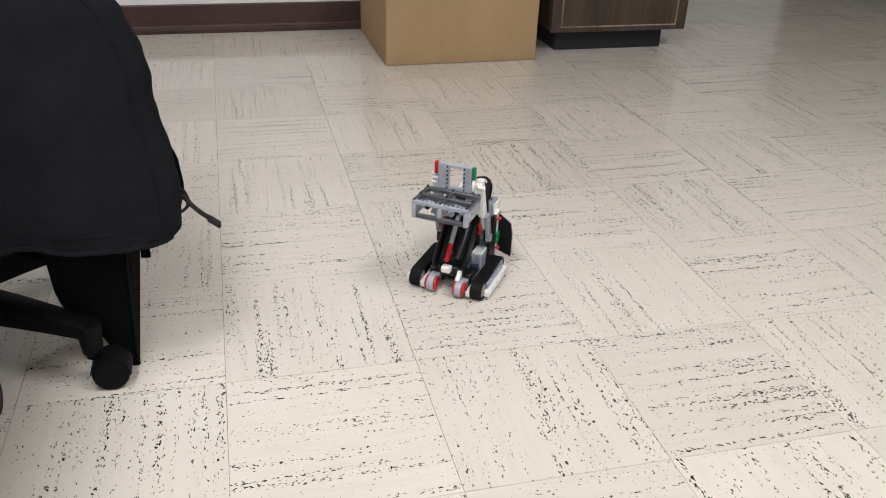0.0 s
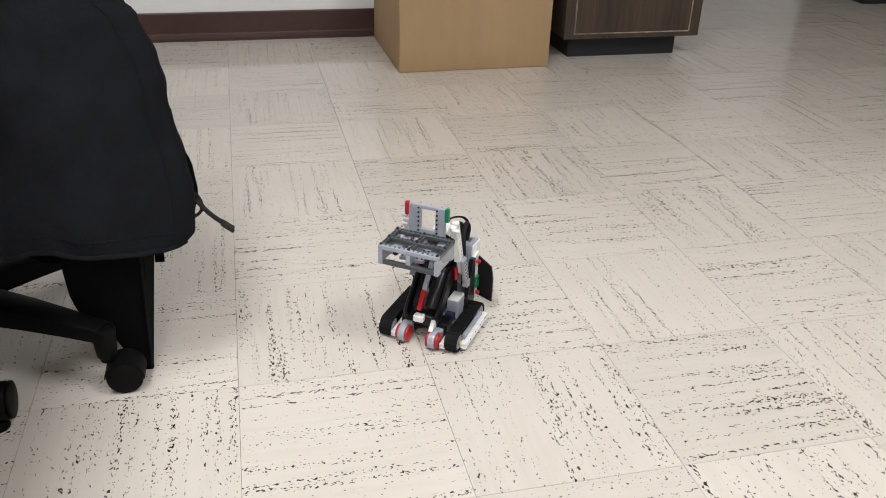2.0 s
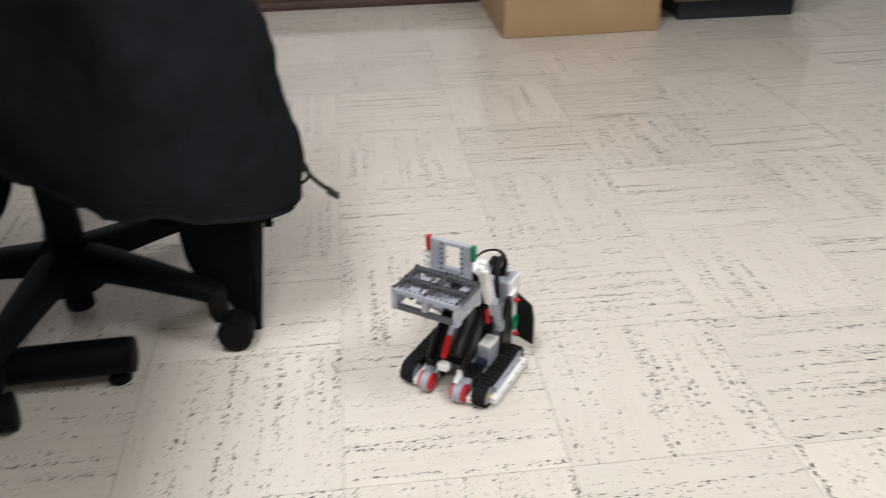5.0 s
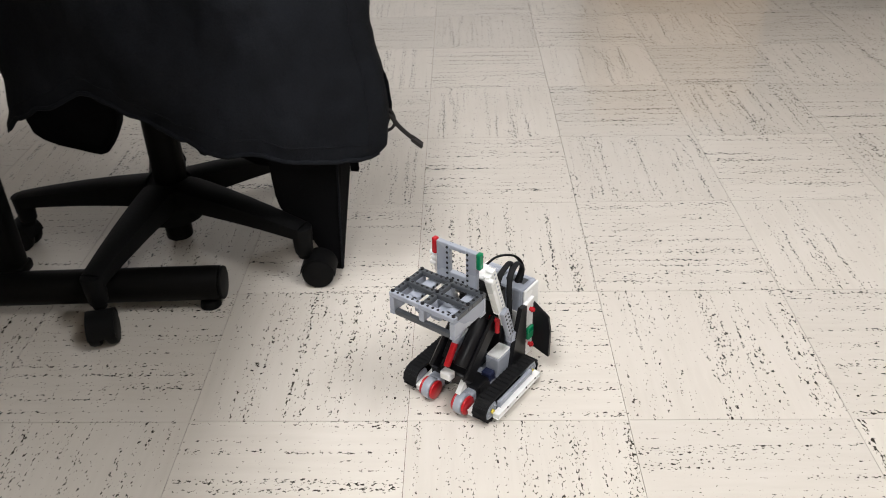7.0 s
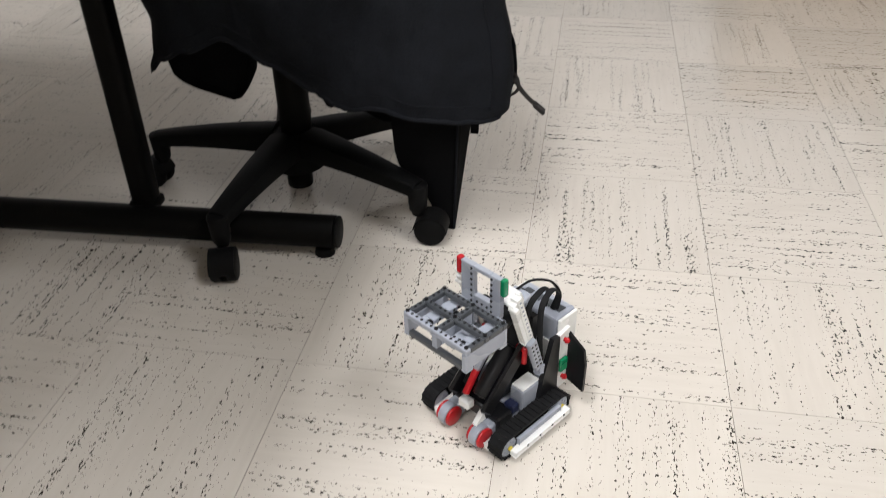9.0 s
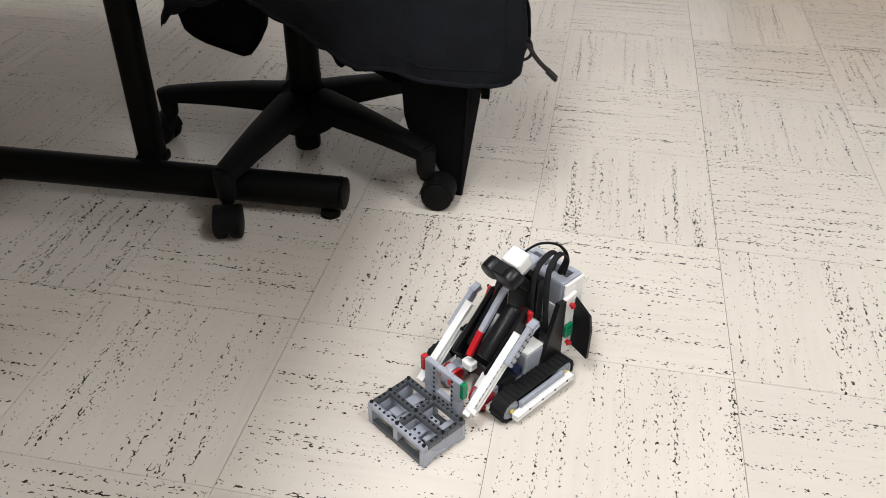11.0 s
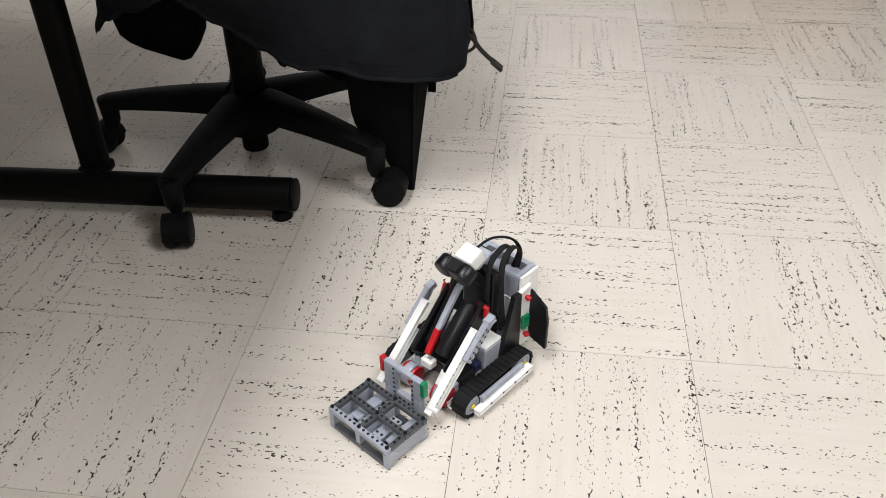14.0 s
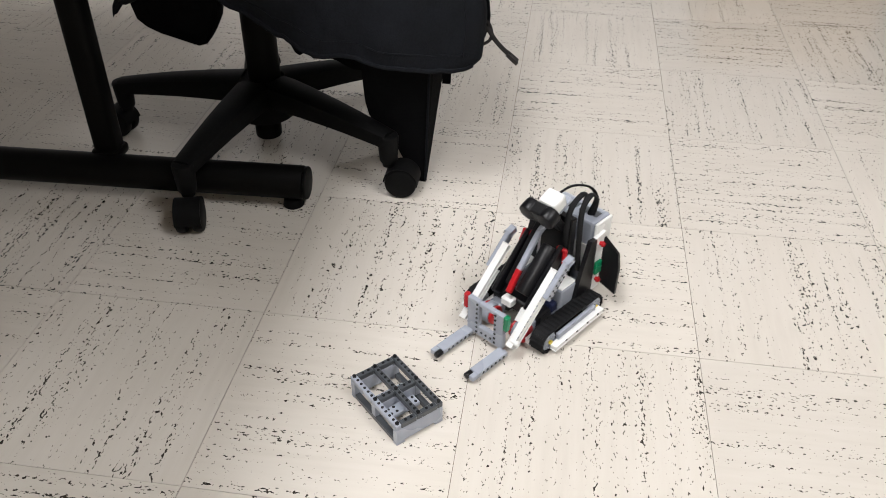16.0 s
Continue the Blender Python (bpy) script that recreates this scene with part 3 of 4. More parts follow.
def build_bag():
    """A slack black bag below the jacket: a flat front, a narrow gusset that runs to nothing at its foot."""
    front = [(-0.133, 0.235), (-0.246, 0.235), (-0.244, 0.188), (-0.242, 0.150), (-0.236, 0.126), (-0.223, 0.106), (-0.206, 0.088), (-0.190, 0.066), (-0.172, 0.030), (-0.158, 0.004), (-0.150, 0.0), (-0.141, 0.0)]

    def body(bm):
        def ring(y, push, sag):
            return [bm.verts.new((x + push * (1.0 if x > -0.145 else 0.2) * z / 0.235, y + sag * z / 0.235 + 0.003 * noise.noise(Vector((x * 25, z * 18, y * 9))), z)) for x, z in front]
        a, b, c = ring(0.075, 0.0, -0.006), ring(0.080, 0.006, 0.006), ring(0.090, 0.018, 0.075)
        bm.faces.new(a)
        bm.faces.new(c[::-1])
        for p, q in ((a, b), (b, c)):
            for i in range(len(front)):
                j = (i + 1) % len(front)
                bm.faces.new((p[i], q[i], q[j], p[j]))
    thing = simple("bag", BINPL, None, body)
    thing.location.x = 0.008
    tagged(thing, "slack black cloth bag standing under the hanging jacket", "bag")
    simple("edge_piping", FLEECE, thing, lambda bm: tube(bm, [(-0.132, 0.068, 0.232), (-0.1345, 0.069, 0.16), (-0.138, 0.071, 0.08), (-0.141, 0.074, 0.004)], 0.0022, 8), smooth=True)
    simple("side_tab", BINPL, thing, lambda bm: beam(bm, (-0.111, 0.120, 0.215), (-0.112, 0.122, 0.172), 0.010, 0.006, bevel=0.002))


# ---- the toy forklift; its own +y is forward, metres ----
PIVOT = (0.0085, 0.0943)
REACH = 0.124
UP, DOWN = 81.0, -33.0


def build_forklift():
    bot = new("toy_forklift")
    tagged(bot, "toy brick forklift robot with black rubber tracks and white lift arms", "toy robot")
    moving = {"wheels": [], "arms": [], "cleats": []}
    # tracks
    yf, yb, r = 0.0655, -0.0375, 0.0165
    for s in (-1, 1):
        x0, x1 = sorted((s * 0.0495, s * 0.0715))
        straight = yf - yb
        total = 2 * straight + 2 * math.pi * r

        def on_loop(d):
            d %= total
            if d < straight:
                return (yf - d, 0.0185 - r, -90.0)
            d -= straight
            if d < math.pi * r:
                a = -90 - math.degrees(d / r)
                return (yb + r * math.cos(radians(a)), 0.0185 + r * math.sin(radians(a)), a)
            d -= math.pi * r
            if d < straight:
                return (yb + d, 0.0185 + r, 90.0)
            d -= straight
            a = 90 - math.degrees(d / r)
            return (yf + r * math.cos(radians(a)), 0.0185 + r * math.sin(radians(a)), a)

        def belt(bm):
            n = 72
            outer, inner = [], []
            for k in range(n):
                y, z, a = on_loop(total * k / n)
                ny, nz = math.cos(radians(a)), math.sin(radians(a))
                outer.append((y + 0.0004 * ny, z + 0.0004 * nz))
                inner.append((y - 0.0022 * ny, z - 0.0022 * nz))
            rows = [[bm.verts.new((x, *p)) for p in ring] for x, ring in ((x0, inner), (x0, outer), (x1, outer), (x1, inner))]
            for i in range(4):
                a, b = rows[i], rows[(i + 1) % 4]
                for k in range(n):
                    j = (k + 1) % n
                    bm.faces.new((a[k], a[j], b[j], b[k]))
        track = simple("track", RUBBER, bot, belt, "ribbed black rubber track")
        cleat_bm = B()
        box(cleat_bm, (x0, -0.0013, -0.0003), (x1, 0.0013, 0.0019))
        first = None
        for k in range(36):
            if first is None:
                first = part("cleat", cleat_bm, RUBBER, track)
                ob = first
            else:
                ob = new("cleat", first.data)
                ob.parent = track
            moving["cleats"].append((ob, on_loop, total * k / 36))
        for y in (yf, yb):
            def wheel(bm):
                cyl(bm, (x0 + 0.0015 - 0, 0, 0), (x1 - 0.0015, 0, 0), 0.0138, segs=28, bevel=0.001)
                for q in range(8):
                    a = radians(45 * q)
                    cyl(bm, (s * 0.0705, 0.009 * math.cos(a), 0.009 * math.sin(a)), (s * 0.0718, 0.009 * math.cos(a), 0.009 * math.sin(a)), 0.0020, segs=8)
            w = simple("wheel", LIGHTG, bot, wheel, "grey spoked sprocket wheel", smooth=True, at=Matrix.Translation((0, y, 0.0185)))
            simple("axle_pin", YELLOW, w, lambda bm: cyl(bm, (s * 0.0712, 0, 0), (s * 0.0736, 0, 0), 0.0032, segs=14))
            moving["wheels"].append((w, (0, y, 0.0185)))
        side = simple("side_beam", WHITE, bot, lambda bm: beam(bm, (s * 0.0778, -0.0415, 0.0150), (s * 0.0778, 0.0655, 0.0125), 0.0078, 0.0078), "white beam outside the track")
        simple("pin_hole", BLACK, side, lambda bm: holes(bm, [(s * 0.0818, -0.030 + 0.024 * k, 0.0148 - 0.0003 * k) for k in range(4)], (1, 0, 0), 0.0019))
        simple("inner_beam", LIGHTG, bot, lambda bm: beam(bm, (s * 0.0735, -0.030, 0.0215), (s * 0.0735, 0.052, 0.0205), 0.0030, 0.012))
        simple("inner_beam", WHITE, bot, lambda bm: beam(bm, (s * 0.0455, -0.045, 0.022), (s * 0.0455, 0.080, 0.012), 0.0070, 0.0078))
        # drive motors with red and grey hubs
        hx = s * 0.0275
        motor = simple("drive_motor", LIGHTG, bot, lambda bm: (box(bm, (hx - 0.013, -0.055, 0.008), (hx + 0.013, 0.045, 0.034), 0.003, 2), box(bm, (hx - 0.010, 0.040, 0.010), (hx + 0.010, 0.066, 0.030), 0.002)), "light grey drive motor with a red hub")
        simple("hub", LIGHTG, motor, lambda bm: cyl(bm, (hx - 0.0060, 0.0745, 0.0170), (hx + 0.0060, 0.0745, 0.0170), 0.0158, segs=32, bevel=0.001), smooth=True)
        for q in (-1, 1):
            simple("hub_disc", RED, motor, lambda bm: cyl(bm, (hx + q * 0.0062, 0.0745, 0.0170), (hx + q * 0.0110, 0.0745, 0.0170), 0.0142, segs=32, bevel=0.002), smooth=True)
        simple("motor_housing", BLACK, motor, lambda bm: box(bm, (hx - 0.015, 0.025, 0.012), (hx + 0.015, 0.055, 0.038), 0.003))
        tail = simple("motor_block", LIGHTG, bot, lambda bm: box(bm, (min(s * 0.0245, s * 0.0465), -0.022, 0.026), (max(s * 0.0245, s * 0.0465), 0.0140, 0.060), 0.0025, 2), "light grey motor block")
        simple("cover", WHITE, tail, lambda bm: box(bm, (min(s * 0.0255, s * 0.0455), -0.020, 0.0602), (max(s * 0.0255, s * 0.0455), 0.0125, 0.0625), 0.0008))
        simple("blue_plug", NAVY, tail, lambda bm: box(bm, (min(s * 0.028, s * 0.044), 0.017, 0.030), (max(s * 0.028, s * 0.044), 0.030, 0.044), 0.0015))
        # upright side plates with red and green pins
        plate = simple("side_plate", WHITE, bot, lambda bm: prism(bm, [(-0.072, 0.026), (-0.050, 0.026), (-0.046, 0.045), (-0.050, 0.118), (-0.072, 0.122)], s * 0.0440, s * 0.0500), "white upright side plate")
        for z, mat in ((0.107, RED), (0.044, RED)):
            simple("pin", mat, plate, lambda bm: (cyl(bm, (s * 0.0495, -0.0615, z), (s * 0.0575, -0.0615, z), 0.0030, segs=14, bevel=0.0006), cyl(bm, (s * 0.0535, -0.0615, z), (s * 0.0550, -0.0615, z), 0.0044, segs=14)), "red connector pin", smooth=True)
        simple("connector", GREEN, plate, lambda bm: box(bm, (min(s * 0.0502, s * 0.0550), -0.066, 0.057), (max(s * 0.0502, s * 0.0550), -0.052, 0.078), 0.001), "green connector")
        simple("side_fairing", BLACK, bot, lambda bm: prism(bm, [(-0.049, 0.026), (-0.012, 0.030), (-0.018, 0.062), (-0.036, 0.122), (-0.049, 0.120)], s * 0.0455, s * 0.0525), "black side fairing")
        # flared black rear wing
        def wing(bm):
            ol = [(s * 0.046, 0.036), (s * 0.078, 0.024), (s * 0.0785, 0.070), (s * 0.0745, 0.094), (s * 0.050, 0.112), (s * 0.046, 0.112)]
            a = [bm.verts.new((x, -0.0700 - 0.06 * abs(abs(x) - 0.046), z)) for x, z in ol]
            b = [bm.verts.new((x, -0.0745 - 0.06 * abs(abs(x) - 0.046), z)) for x, z in ol]
            bm.faces.new(a)
            bm.faces.new(b[::-1])
            for i in range(len(ol)):
                j = (i + 1) % len(ol)
                bm.faces.new((a[i], b[i], b[j], a[j]))
        simple("rear_wing", BLACK, bot, wing, "black flared rear panel")
        # slanting black panels beside the middle
        simple("slant_panel", BLACK, bot, lambda bm: beam(bm, (s * 0.0285, 0.066, 0.048), (s * 0.0285, -0.006, 0.118), 0.0065, 0.026, bevel=0.003), "black slanting panel")
        simple("pivot_pin", RED, bot, lambda bm: (cyl(bm, (s * 0.022, 0.0, 0.117), (s * 0.0375, 0.0, 0.117), 0.0036, segs=14, bevel=0.0006), cyl(bm, (s * 0.0350, 0.0, 0.117), (s * 0.0375, 0.004, 0.100), 0.0036, segs=14)), "red pivot pin", smooth=True)
    simple("chassis_plate", DARKG, bot, lambda bm: box(bm, (-0.044, -0.060, 0.012), (0.044, 0.030, 0.020), 0.001))
    # controller block at the back
    brick = simple("controller", LIGHTG, bot, lambda bm: box(bm, (-0.0405, -0.094, 0.028), (0.0405, -0.054, 0.138), 0.004, 2), "light grey controller block standing upright")
    simple("cover", WHITE, brick, lambda bm: (box(bm, (-0.0450, -0.0925, 0.088), (-0.0408, -0.0555, 0.137), 0.0015), box(bm, (0.0408, -0.0925, 0.088), (0.0450, -0.0555, 0.137), 0.0015), box(bm, (-0.036, -0.0536, 0.060), (0.036, -0.0520, 0.100), 0.0005)))
    simple("port_row", DARKG, brick, lambda bm: [box(bm, (-0.034 + 0.0175 * k, -0.082, 0.1382), (-0.034 + 0.0175 * k + 0.0125, -0.068, 0.1392), 0.0003) for k in range(4)])
    # middle: a slanting motor, a grey and red link, white feet
    simple("lift_motor", BLACK, bot, lambda bm: (cyl(bm, (-0.0145, 0.060, 0.066), (-0.0145, 0.006, 0.118), 0.0115, segs=24, bevel=0.002), box(bm, (-0.026, 0.040, 0.030), (0.020, 0.062, 0.052), 0.003)), "black round lift motor", smooth=True)
    simple("link", LIGHTG, bot, lambda bm: (beam(bm, (0.0025, 0.049, 0.092), (0.0025, 0.010, 0.138), 0.0076, 0.0078), beam(bm, (0.0025, 0.011, 0.137), (0.0025, -0.022, 0.152), 0.0076, 0.0078)), "grey bent link")
    simple("link", RED, bot, lambda bm: beam(bm, (0.0028, 0.0690, 0.064), (0.0028, 0.0485, 0.0925), 0.0078, 0.0080), "red link")
    simple("foot_block", WHITE, bot, lambda bm: box(bm, (-0.006, 0.060, 0.042), (0.012, 0.074, 0.055), 0.002), "white block")
    simple("foot_wedge", WHITE, bot, lambda bm: prism(bm, [(0.062, 0.036), (0.080, 0.035), (0.066, 0.050)], -0.0270, -0.0195), "white wedge")
    simple("column", BLACK, bot, lambda bm: (beam(bm, (0.016, 0.050, 0.060), (0.016, -0.012, 0.135), 0.009, 0.018), beam(bm, (0.0, -0.030, 0.030), (0.0, -0.030, 0.150), 0.05, 0.012)), "black inner column")
    simple("head_support", BLACK, bot, lambda bm: (beam(bm, (0.014, -0.008, 0.120), (0.014, 0.002, 0.165), 0.005, 0.006), beam(bm, (-0.010, -0.020, 0.135), (-0.010, 0.004, 0.165), 0.012, 0.012)), "black support of the sensor")
    # sensor head: two round dark eyes joined by a bridge, white housing behind
    tilt = Matrix.Translation((-0.004, 0.023, 0.176)) @ pose(0, 0, 0, -22, 0, 0)
    head = simple("sensor_head", BLACK, bot, lambda bm: (cyl(bm, (-0.0150, -0.010, 0), (-0.0150, 0.010, 0), 0.0130, segs=28, bevel=0.003), cyl(bm, (0.0150, -0.010, 0), (0.0150, 0.010, 0), 0.0130, segs=28, bevel=0.003), box(bm, (-0.018, -0.010, -0.010), (0.018, 0.009, 0.011), 0.002)), "black twin-eyed sensor head", smooth=True, at=tilt)
    simple("housing", WHITE, head, lambda bm: box(bm, (-0.018, -0.036, -0.010), (0.010, -0.0105, 0.012), 0.004, 2))
    simple("neck", LIGHTG, head, lambda bm: box(bm, (-0.014, -0.050, -0.020), (0.014, -0.020, -0.0125), 0.002))
    # cables
    for pts in ([(-0.026, -0.070, 0.138), (-0.029, -0.071, 0.166), (-0.022, -0.060, 0.187), (-0.006, -0.040, 0.190), (0.004, -0.016, 0.178)],
                [(-0.022, -0.068, 0.138), (-0.030, -0.068, 0.166), (-0.033, -0.050, 0.184), (-0.036, -0.028, 0.172), (-0.040, -0.022, 0.130), (-0.038, -0.030, 0.070)],
                [(-0.010, -0.066, 0.138), (-0.020, -0.060, 0.172), (-0.024, -0.040, 0.184), (-0.024, -0.018, 0.170), (-0.026, -0.010, 0.130), (-0.026, -0.014, 0.090)],
                [(0.012, -0.066, 0.138), (0.018, -0.050, 0.160), (0.022, -0.028, 0.156), (0.024, -0.016, 0.105)]):
        simple("cable", RUBBER, bot, lambda bm: tube(bm, pts, 0.0017, 8, 2.3), "flat black cable", smooth=True)
    # lift arms, in the plane through the pivot; u runs to the tip, v above it
    for s in (-1, 1):
        arm = simple("lift_arm", WHITE, bot, lambda bm: beam(bm, (s * 0.0420, 0.012, 0.0200), (s * 0.0420, 0.128, -0.001), 0.0080, 0.0078), "white lift arm")
        simple("lower_bar", WHITE, arm, lambda bm: beam(bm, (s * 0.0420, 0.048, 0.0055), (s * 0.0420, 0.124, -0.0082), 0.0078, 0.0076))
        simple("pin_hole", LIGHTG, arm, lambda bm: holes(bm, [(s * 0.0461, 0.016 + 0.008 * k, 0.0200 - 0.00145 * k) for k in range(14)], (1, 0, 0), 0.0016))
        simple("bent_bar", LIGHTG, arm, lambda bm: (beam(bm, (s * 0.0502, 0.050, 0.0085), (s * 0.0502, -0.004, 0.0180), 0.0078, 0.0140), beam(bm, (s * 0.0502, -0.002, 0.0205), (s * 0.0502, -0.014, 0.0170), 0.0078, 0.0085)), "light grey bent bar")
        simple("pin_hole", BLACK, arm, lambda bm: holes(bm, [(s * 0.0542, 0.044 - 0.008 * k, 0.0120 + 0.0014 * k) for k in range(6)] + [(s * 0.0542, 0.044 - 0.008 * k, 0.0060 + 0.0014 * k) for k in range(6)], (1, 0, 0), 0.0017))
        moving["arms"].append(arm)
    # carriage with its forks, about the arms' tip
    def plate(bm):
        for lo, hi in (((-0.0285, -0.0050, -0.018), (-0.0120, 0.0030, 0.040)), ((0.0145, -0.0050, -0.018), (0.0350, 0.0030, 0.040)), ((-0.0119, -0.0050, -0.018), (0.0144, 0.0030, -0.002)), ((-0.0119, -0.0050, 0.034), (0.0144, 0.0030, 0.040))):
            box(bm, lo, hi, 0.0008)
    car = simple("carriage", LIGHTG, bot, plate, "grey fork carriage plate with a square opening")
    simple("pin_hole", BLACK, car, lambda bm: holes(bm, [(q, 0.0031, -0.013 + 0.008 * k) for k in range(7) for q in (-0.0150, 0.0175)] + [(-0.008 + 0.008 * k, 0.0031, -0.010) for k in range(3)], (0, 1, 0), 0.0019))
    simple("side_block", RED, car, lambda bm: box(bm, (0.0352, -0.0045, 0.018), (0.0422, 0.0040, 0.042), 0.0018, 2), "red side block")
    simple("side_block", GREEN, car, lambda bm: box(bm, (-0.0358, -0.0045, 0.018), (-0.0287, 0.0040, 0.042), 0.0018, 2), "green side block")
    for z in (0.010, 0.026):
        simple("stud", WHITE, car, lambda bm: cyl(bm, (0.0400, -0.004, z - 0.012), (0.0500, -0.004, z - 0.012), 0.0032, segs=14, bevel=0.0006), smooth=True)
    simple("stud", WHITE, car, lambda bm: cyl(bm, (-0.0400, -0.002, 0.004), (-0.0530, -0.002, 0.004), 0.0036, segs=14, bevel=0.0006), smooth=True)
    for s, fx in ((-1, -0.0325), (1, 0.0300)):
        w = 0.0078
        fork = simple("fork", LIGHTG, car, lambda bm: (box(bm, (fx - w, 0.0032, -0.0205), (fx + w, 0.062, -0.0130), 0.0010), box(bm, (fx - w if s < 0 else fx, 0.0622, -0.0205), (fx if s < 0 else fx + w, 0.072, -0.0130), 0.0008)), "grey fork tine")
        simple("tip_pin", BLACK, fork, lambda bm: cyl(bm, (fx - s * 0.004, 0.0625, -0.0167), (fx - s * 0.004, 0.0735, -0.0167), 0.0044, segs=14, bevel=0.0008), smooth=True)
        simple("pin_hole", BLACK, fork, lambda bm: holes(bm, [(fx - w, 0.012 + 0.008 * k, -0.0167) for k in range(6)], (1, 0, 0), 0.0020))
    moving["carriage"] = car
    return bot, moving


def build_pallet():
    """An open pallet of dark and light grey bars; its x is the long way."""
    thing = new("toy_pallet")
    tagged(thing, "small toy pallet of dark and light grey studless bars", "toy pallet")
    L, D, H = 0.052, 0.0345, 0.034
    for k, y in enumerate((-D + 0.004, 0.0, D - 0.004)):
        bar = simple("deck_bar", LIGHTG if k == 2 else DARKG, thing, lambda bm: beam(bm, (-L, y, H - 0.004), (L, y, H - 0.004), 0.0078, 0.0078, up=(0, 1, 0), bevel=0.0010), "light grey deck bar" if k == 2 else "dark grey deck bar")
        simple("pin_hole", BLACK, bar, lambda bm: holes(bm, [(-0.048 + 0.008 * i, y, H) for i in range(13)], (0, 0, 1), 0.0019))
        for x in (-0.048, 0.0, 0.048):
            simple("pin", BLACK, bar, lambda bm: cyl(bm, (x, y, H - 0.001), (x, y, H + 0.0018), 0.0026, segs=12), smooth=True)
    for x in (-L + 0.0041, 0.0, L - 0.0041):
        for y0, y1 in ((-D + 0.0082, -0.0042), (0.0042, D - 0.0082)):
            bar = simple("cross_bar", DARKG, thing, lambda bm: beam(bm, (x, y0, H - 0.0045), (x, y1, H - 0.0045), 0.0076, 0.0076, bevel=0.0008))
            simple("pin_hole", BLACK, bar, lambda bm: holes(bm, [(x, y0 + 0.006 + 0.008 * i, H - 0.0006) for i in range(2)], (0, 0, 1), 0.0020))
    for x in (-L + 0.0041, L - 0.0041):
        simple("side_panel", LIGHTG, thing, lambda bm: (box(bm, (x - 0.0038, -D, 0.004), (x + 0.0038, D, H - 0.0085), 0.0008), box(bm, (x - 0.0038, -D, 0.0), (x + 0.0038, -D + 0.012, 0.0039), 0.0004), box(bm, (x - 0.0038, D - 0.012, 0.0), (x + 0.0038, D, 0.0039), 0.0004)), "light grey side panel")
    for y in (-D + 0.004, D - 0.004):
        simple("spacer", LIGHTG, thing, lambda bm: box(bm, (-0.004, y - 0.0038, 0.0082), (0.004, y + 0.0038, H - 0.0082), 0.0006))
    simple("middle_wall", LIGHTG, thing, lambda bm: box(bm, (-0.0036, -D + 0.0085, 0.0085), (0.0036, D - 0.0085, H - 0.0086), 0.0006), "light grey middle wall")
    for y in (-D + 0.0041, D - 0.0041):
        simple("base_bar", DARKG, thing, lambda bm: beam(bm, (-L + 0.0082, y, 0.0040), (L - 0.0082, y, 0.0040), 0.0076, 0.0076, up=(0, 1, 0), bevel=0.0008), "dark grey base bar")
    for x0, x1 in ((-0.0205, -0.0050), (0.0050, 0.0205)):
        plate = simple("inner_plate", LIGHTG, thing, lambda bm: box(bm, (x0, -0.022, 0.0085), (x1, 0.022, 0.0150), 0.0008), "light grey inner plate")
        simple("pin_hole", BLACK, plate, lambda bm: holes(bm, [(x0 + 0.0038 + 0.008 * i, y, 0.0151) for i in range(2) for y in (-0.018, -0.010, 0.010, 0.018)], (0, 0, 1), 0.0020))
    return thing


# ---- what moves ----
YAW = 144.2
DRIVE = [(0, 0.448, 0.257), (0.5, 0.4228, 0.2243), (1, 0.3972, 0.1908), (1.5, 0.3715, 0.1572), (2, 0.3455, 0.1235), (2.5, 0.3196, 0.0895), 
         (3, 0.294, 0.056), (3.5, 0.2685, 0.0222), (4, 0.244, -0.01), (4.5, 0.2195, -0.0405), (5, 0.1945, -0.0742), (5.5, 0.1702, -0.1084), (6, 0.1459, -0.1425), (6.5, 0.1216, -0.1767), (7, 0.0973, -0.2108), 
         (7.5, 0.073, -0.245), (8, 0.0474, -0.279), (8.5, 0.0215, -0.3132), (8.9, 0.0008, -0.3415), (9.0, -0.0008, -0.3438), (9.2, -0.001, -0.344), (10.2, 0.0, -0.344), (11.3, 0.001, -0.3438), 
         (12, 0.001, -0.3435), (13, 0.001, -0.3432), (14, 0.001, -0.3432), (14.4, 0.0012, -0.343), (14.5, 0.005, -0.338), (15, 0.0308, -0.3005), (15.5, 0.0570, -0.2645), (16, 0.0832, -0.2288)]
LIFT = [(0, UP), (9.2, UP), (9.5, UP), (9.7, 72), (10.0, 46), (10.3, 20), (10.6, -8), (10.85, -29), (11.0, DOWN), (12.25, DOWN), (12.4, -22), (12.5, -6), (12.6, 8), (12.7, 4), (12.8, 2), (12.9, 8), (13.0, 3), (13.2, 6), (13.3, 5), (13.4, 3), (13.5, -21), (13.6, DOWN), (16, DOWN)]
PALLET_AHEAD = 0.0500      # from the carriage's tip line to the pallet's middle
FREE_PLAY = 0.0085          # the pallet sags this much on the forks when they are high


def between(tab, t):
    for a, b in zip(tab, tab[1:]):
        if t <= b[0]:
            f = max(0.0, (t - a[0]) / (b[0] - a[0]))
            return [p + (q - p) * f for p, q in zip(a[1:], b[1:])]
    return list(tab[-1][1:])


def carriage_at(angle):
    """The tip of the arms, with the slack that tips the carriage back a little when it is up."""
    f = (angle - DOWN) / (UP - DOWN)
    y = PIVOT[0] + REACH * math.cos(radians(angle)) + 0.012 * f
    z = PIVOT[1] + REACH * math.sin(radians(angle)) - 0.011 * f
    return y, z


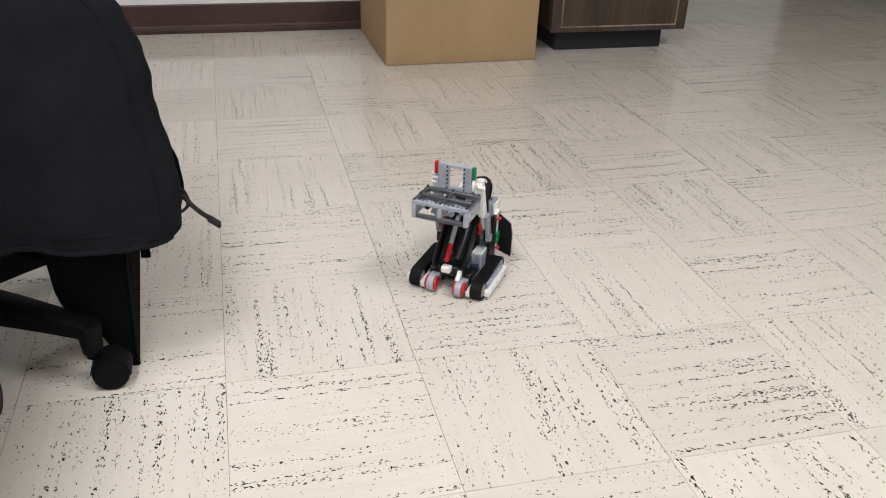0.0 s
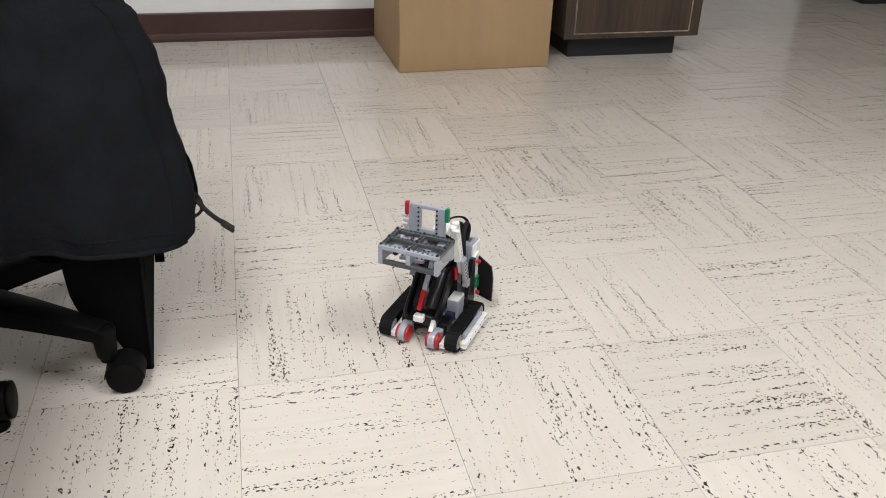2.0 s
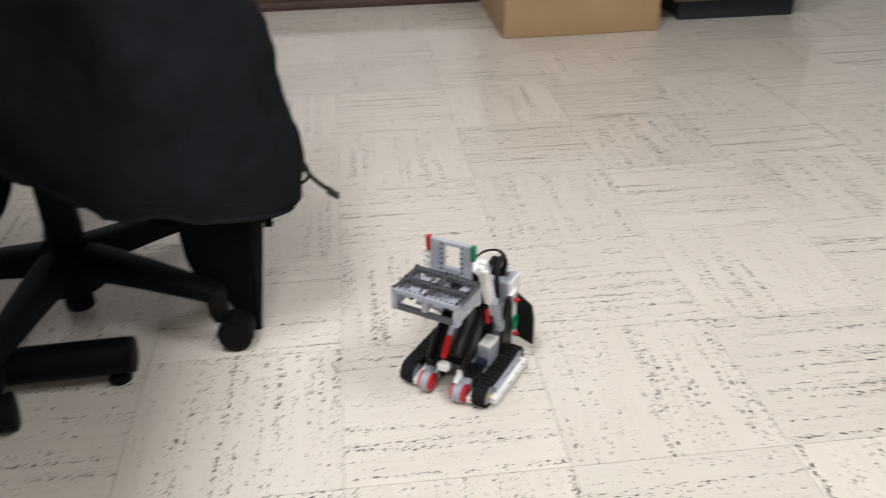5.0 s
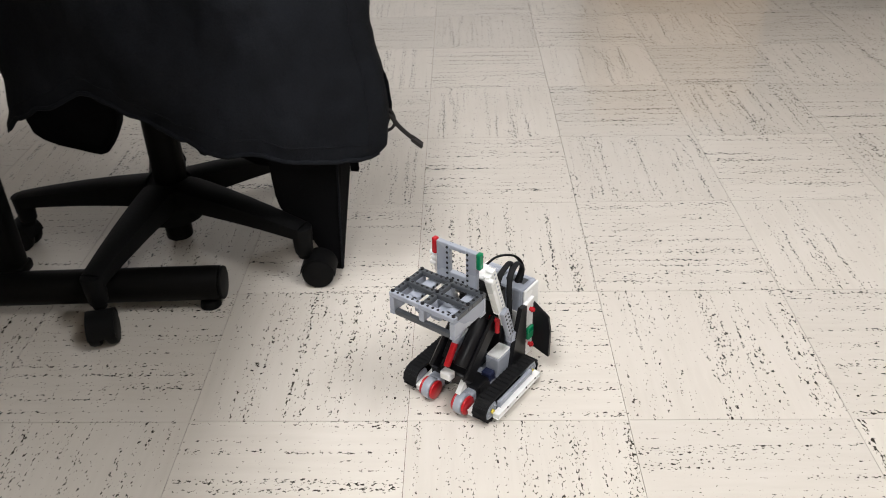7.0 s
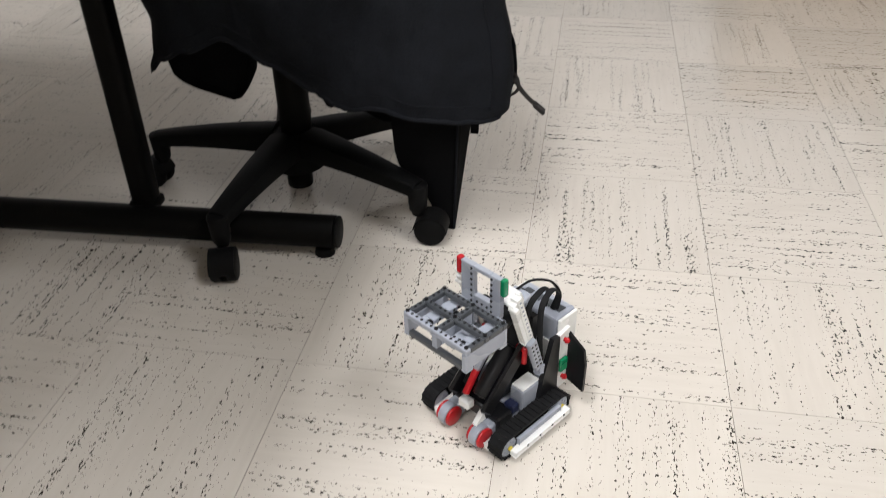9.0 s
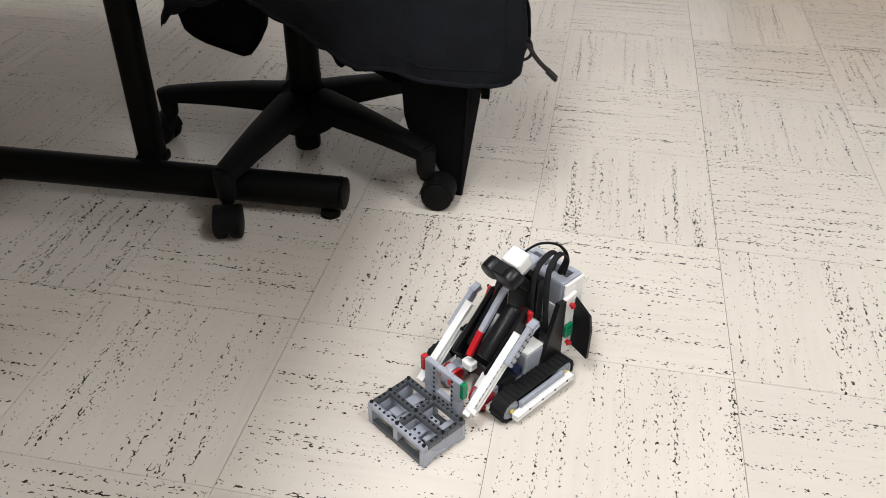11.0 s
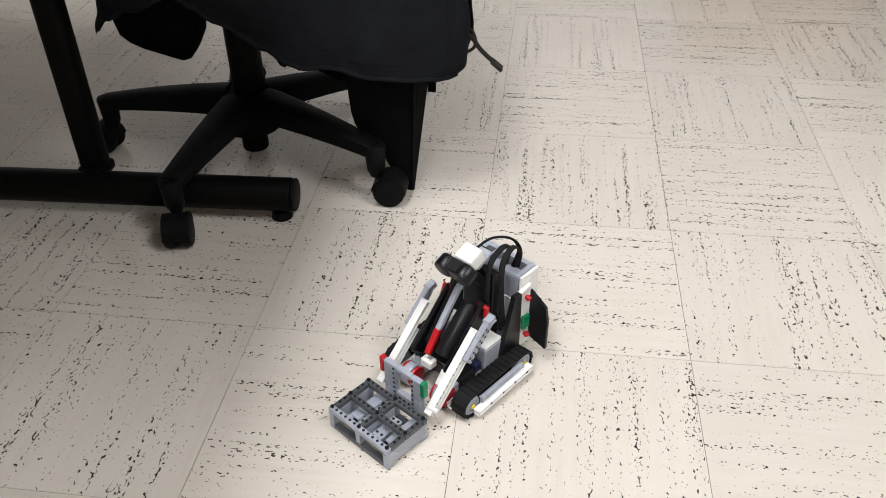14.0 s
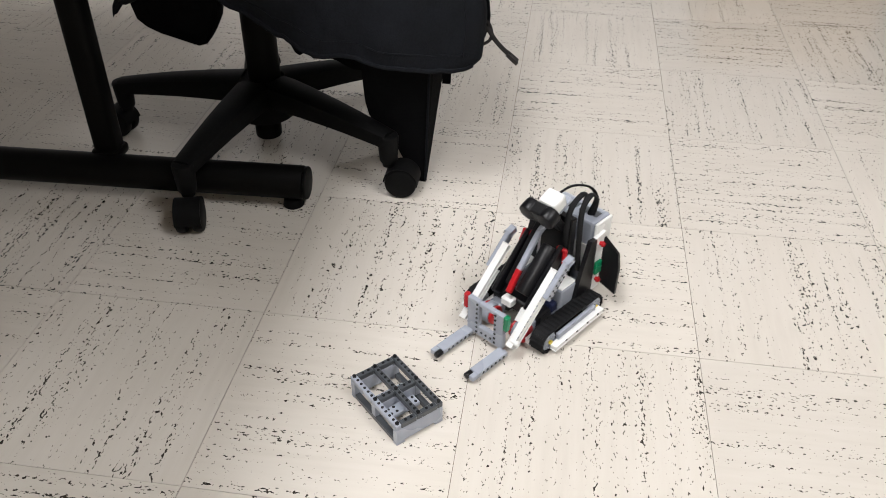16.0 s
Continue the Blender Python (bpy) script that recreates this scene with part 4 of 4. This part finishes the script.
def motions():
    bot, moving = FORKLIFT
    walk(bot, [(t, pose(x, y, 0, 0, 0, YAW)) for t, x, y in DRIVE])
    lift_rows = []
    times = sorted({t for t, _ in LIFT} | {9.85, 10.15, 10.45, 10.75})
    for t in times:
        a = between(LIFT, t)[0]
        lift_rows.append((t, a))
    for arm in moving["arms"]:
        walk(arm, [(t, Matrix.Translation((0, *PIVOT)) @ pose(0, 0, 0, a, 0, 0)) for t, a in lift_rows])
    low_z = carriage_at(DOWN)[1]
    walk(moving["carriage"], [(t, Matrix.Translation((0, *carriage_at(a)))) for t, a in lift_rows])
    # wheels roll with the ground that they cover
    home = Vector(DRIVE[0][1:])
    ahead = Vector((-math.sin(radians(YAW)), math.cos(radians(YAW))))
    for w, place in moving["wheels"]:
        rows = []
        for i in range(161):
            t = i / 10
            d = (Vector(between(DRIVE, t)) - home).dot(ahead)
            rows.append((t, Matrix.Translation(place) @ pose(0, 0, 0, -math.degrees(d / 0.0185), 0, 0)))
        walk(w, rows)
    # the cleats run round their tracks: backwards along the ground as the toy goes ahead
    steps = [i / 10 for i in range(0, 91)] + [14.4 + i / 10 for i in range(0, 17)]
    gone = [(t, (Vector(between(DRIVE, t)) - home).dot(ahead)) for t in steps]
    for ob, on_loop, start in moving["cleats"]:
        rows = []
        for t, d in gone:
            y, z, a = on_loop(start + d)
            rows.append((t, Matrix.Translation((0, y, z)) @ pose(0, 0, 0, a - 90, 0, 0)))
        walk(ob, rows)
    # the pallet rides on the forks, is set down, is lifted once more and left behind
    rows = []
    turn = Matrix.Rotation(radians(YAW), 2)
    for t in sorted({r[0] for r in DRIVE} | {r[0] for r in lift_rows} | {12.35}):
        if t > 14.3:
            break
        p = Vector(between(DRIVE, t))
        angle = between(LIFT, t)[0]
        y, z = carriage_at(angle)
        sag = FREE_PLAY * max(0.0, (angle - 10.0) / (UP - 10.0))
        near = 0.007 * max(0.0, 1.0 - abs(angle - 4.0) / 30.0)
        q = p + turn @ Vector((-0.001, y + PALLET_AHEAD - near))
        rows.append((t, pose(q.x, q.y, max(0.0, z - low_z - sag), 0, 0, YAW)))
    q = rows[-1][1].translation
    rows.append((14.4, pose(q.x, q.y, 0, 0, 0, YAW)))
    rows.append((15.0, pose(q.x + 0.001, q.y + 0.002, 0, 0, 0, YAW - 1.0)))
    rows.append((15.2, pose(-0.091, -0.466, 0, 0, 0, YAW - 4.0)))
    rows.append((15.5, pose(-0.083, -0.454, 0, 0, 0, YAW - 9.4)))
    rows.append((16.0, pose(-0.083, -0.454, 0, 0, 0, YAW - 9.4)))
    walk(PALLET, rows)


FLOOR = build_room()
build_box()
build_cabinet()
build_table()
build_chair()
build_jacket()
build_bag()
FORKLIFT = build_forklift()
PALLET = build_pallet()
build_tiles(FLOOR)
motions()
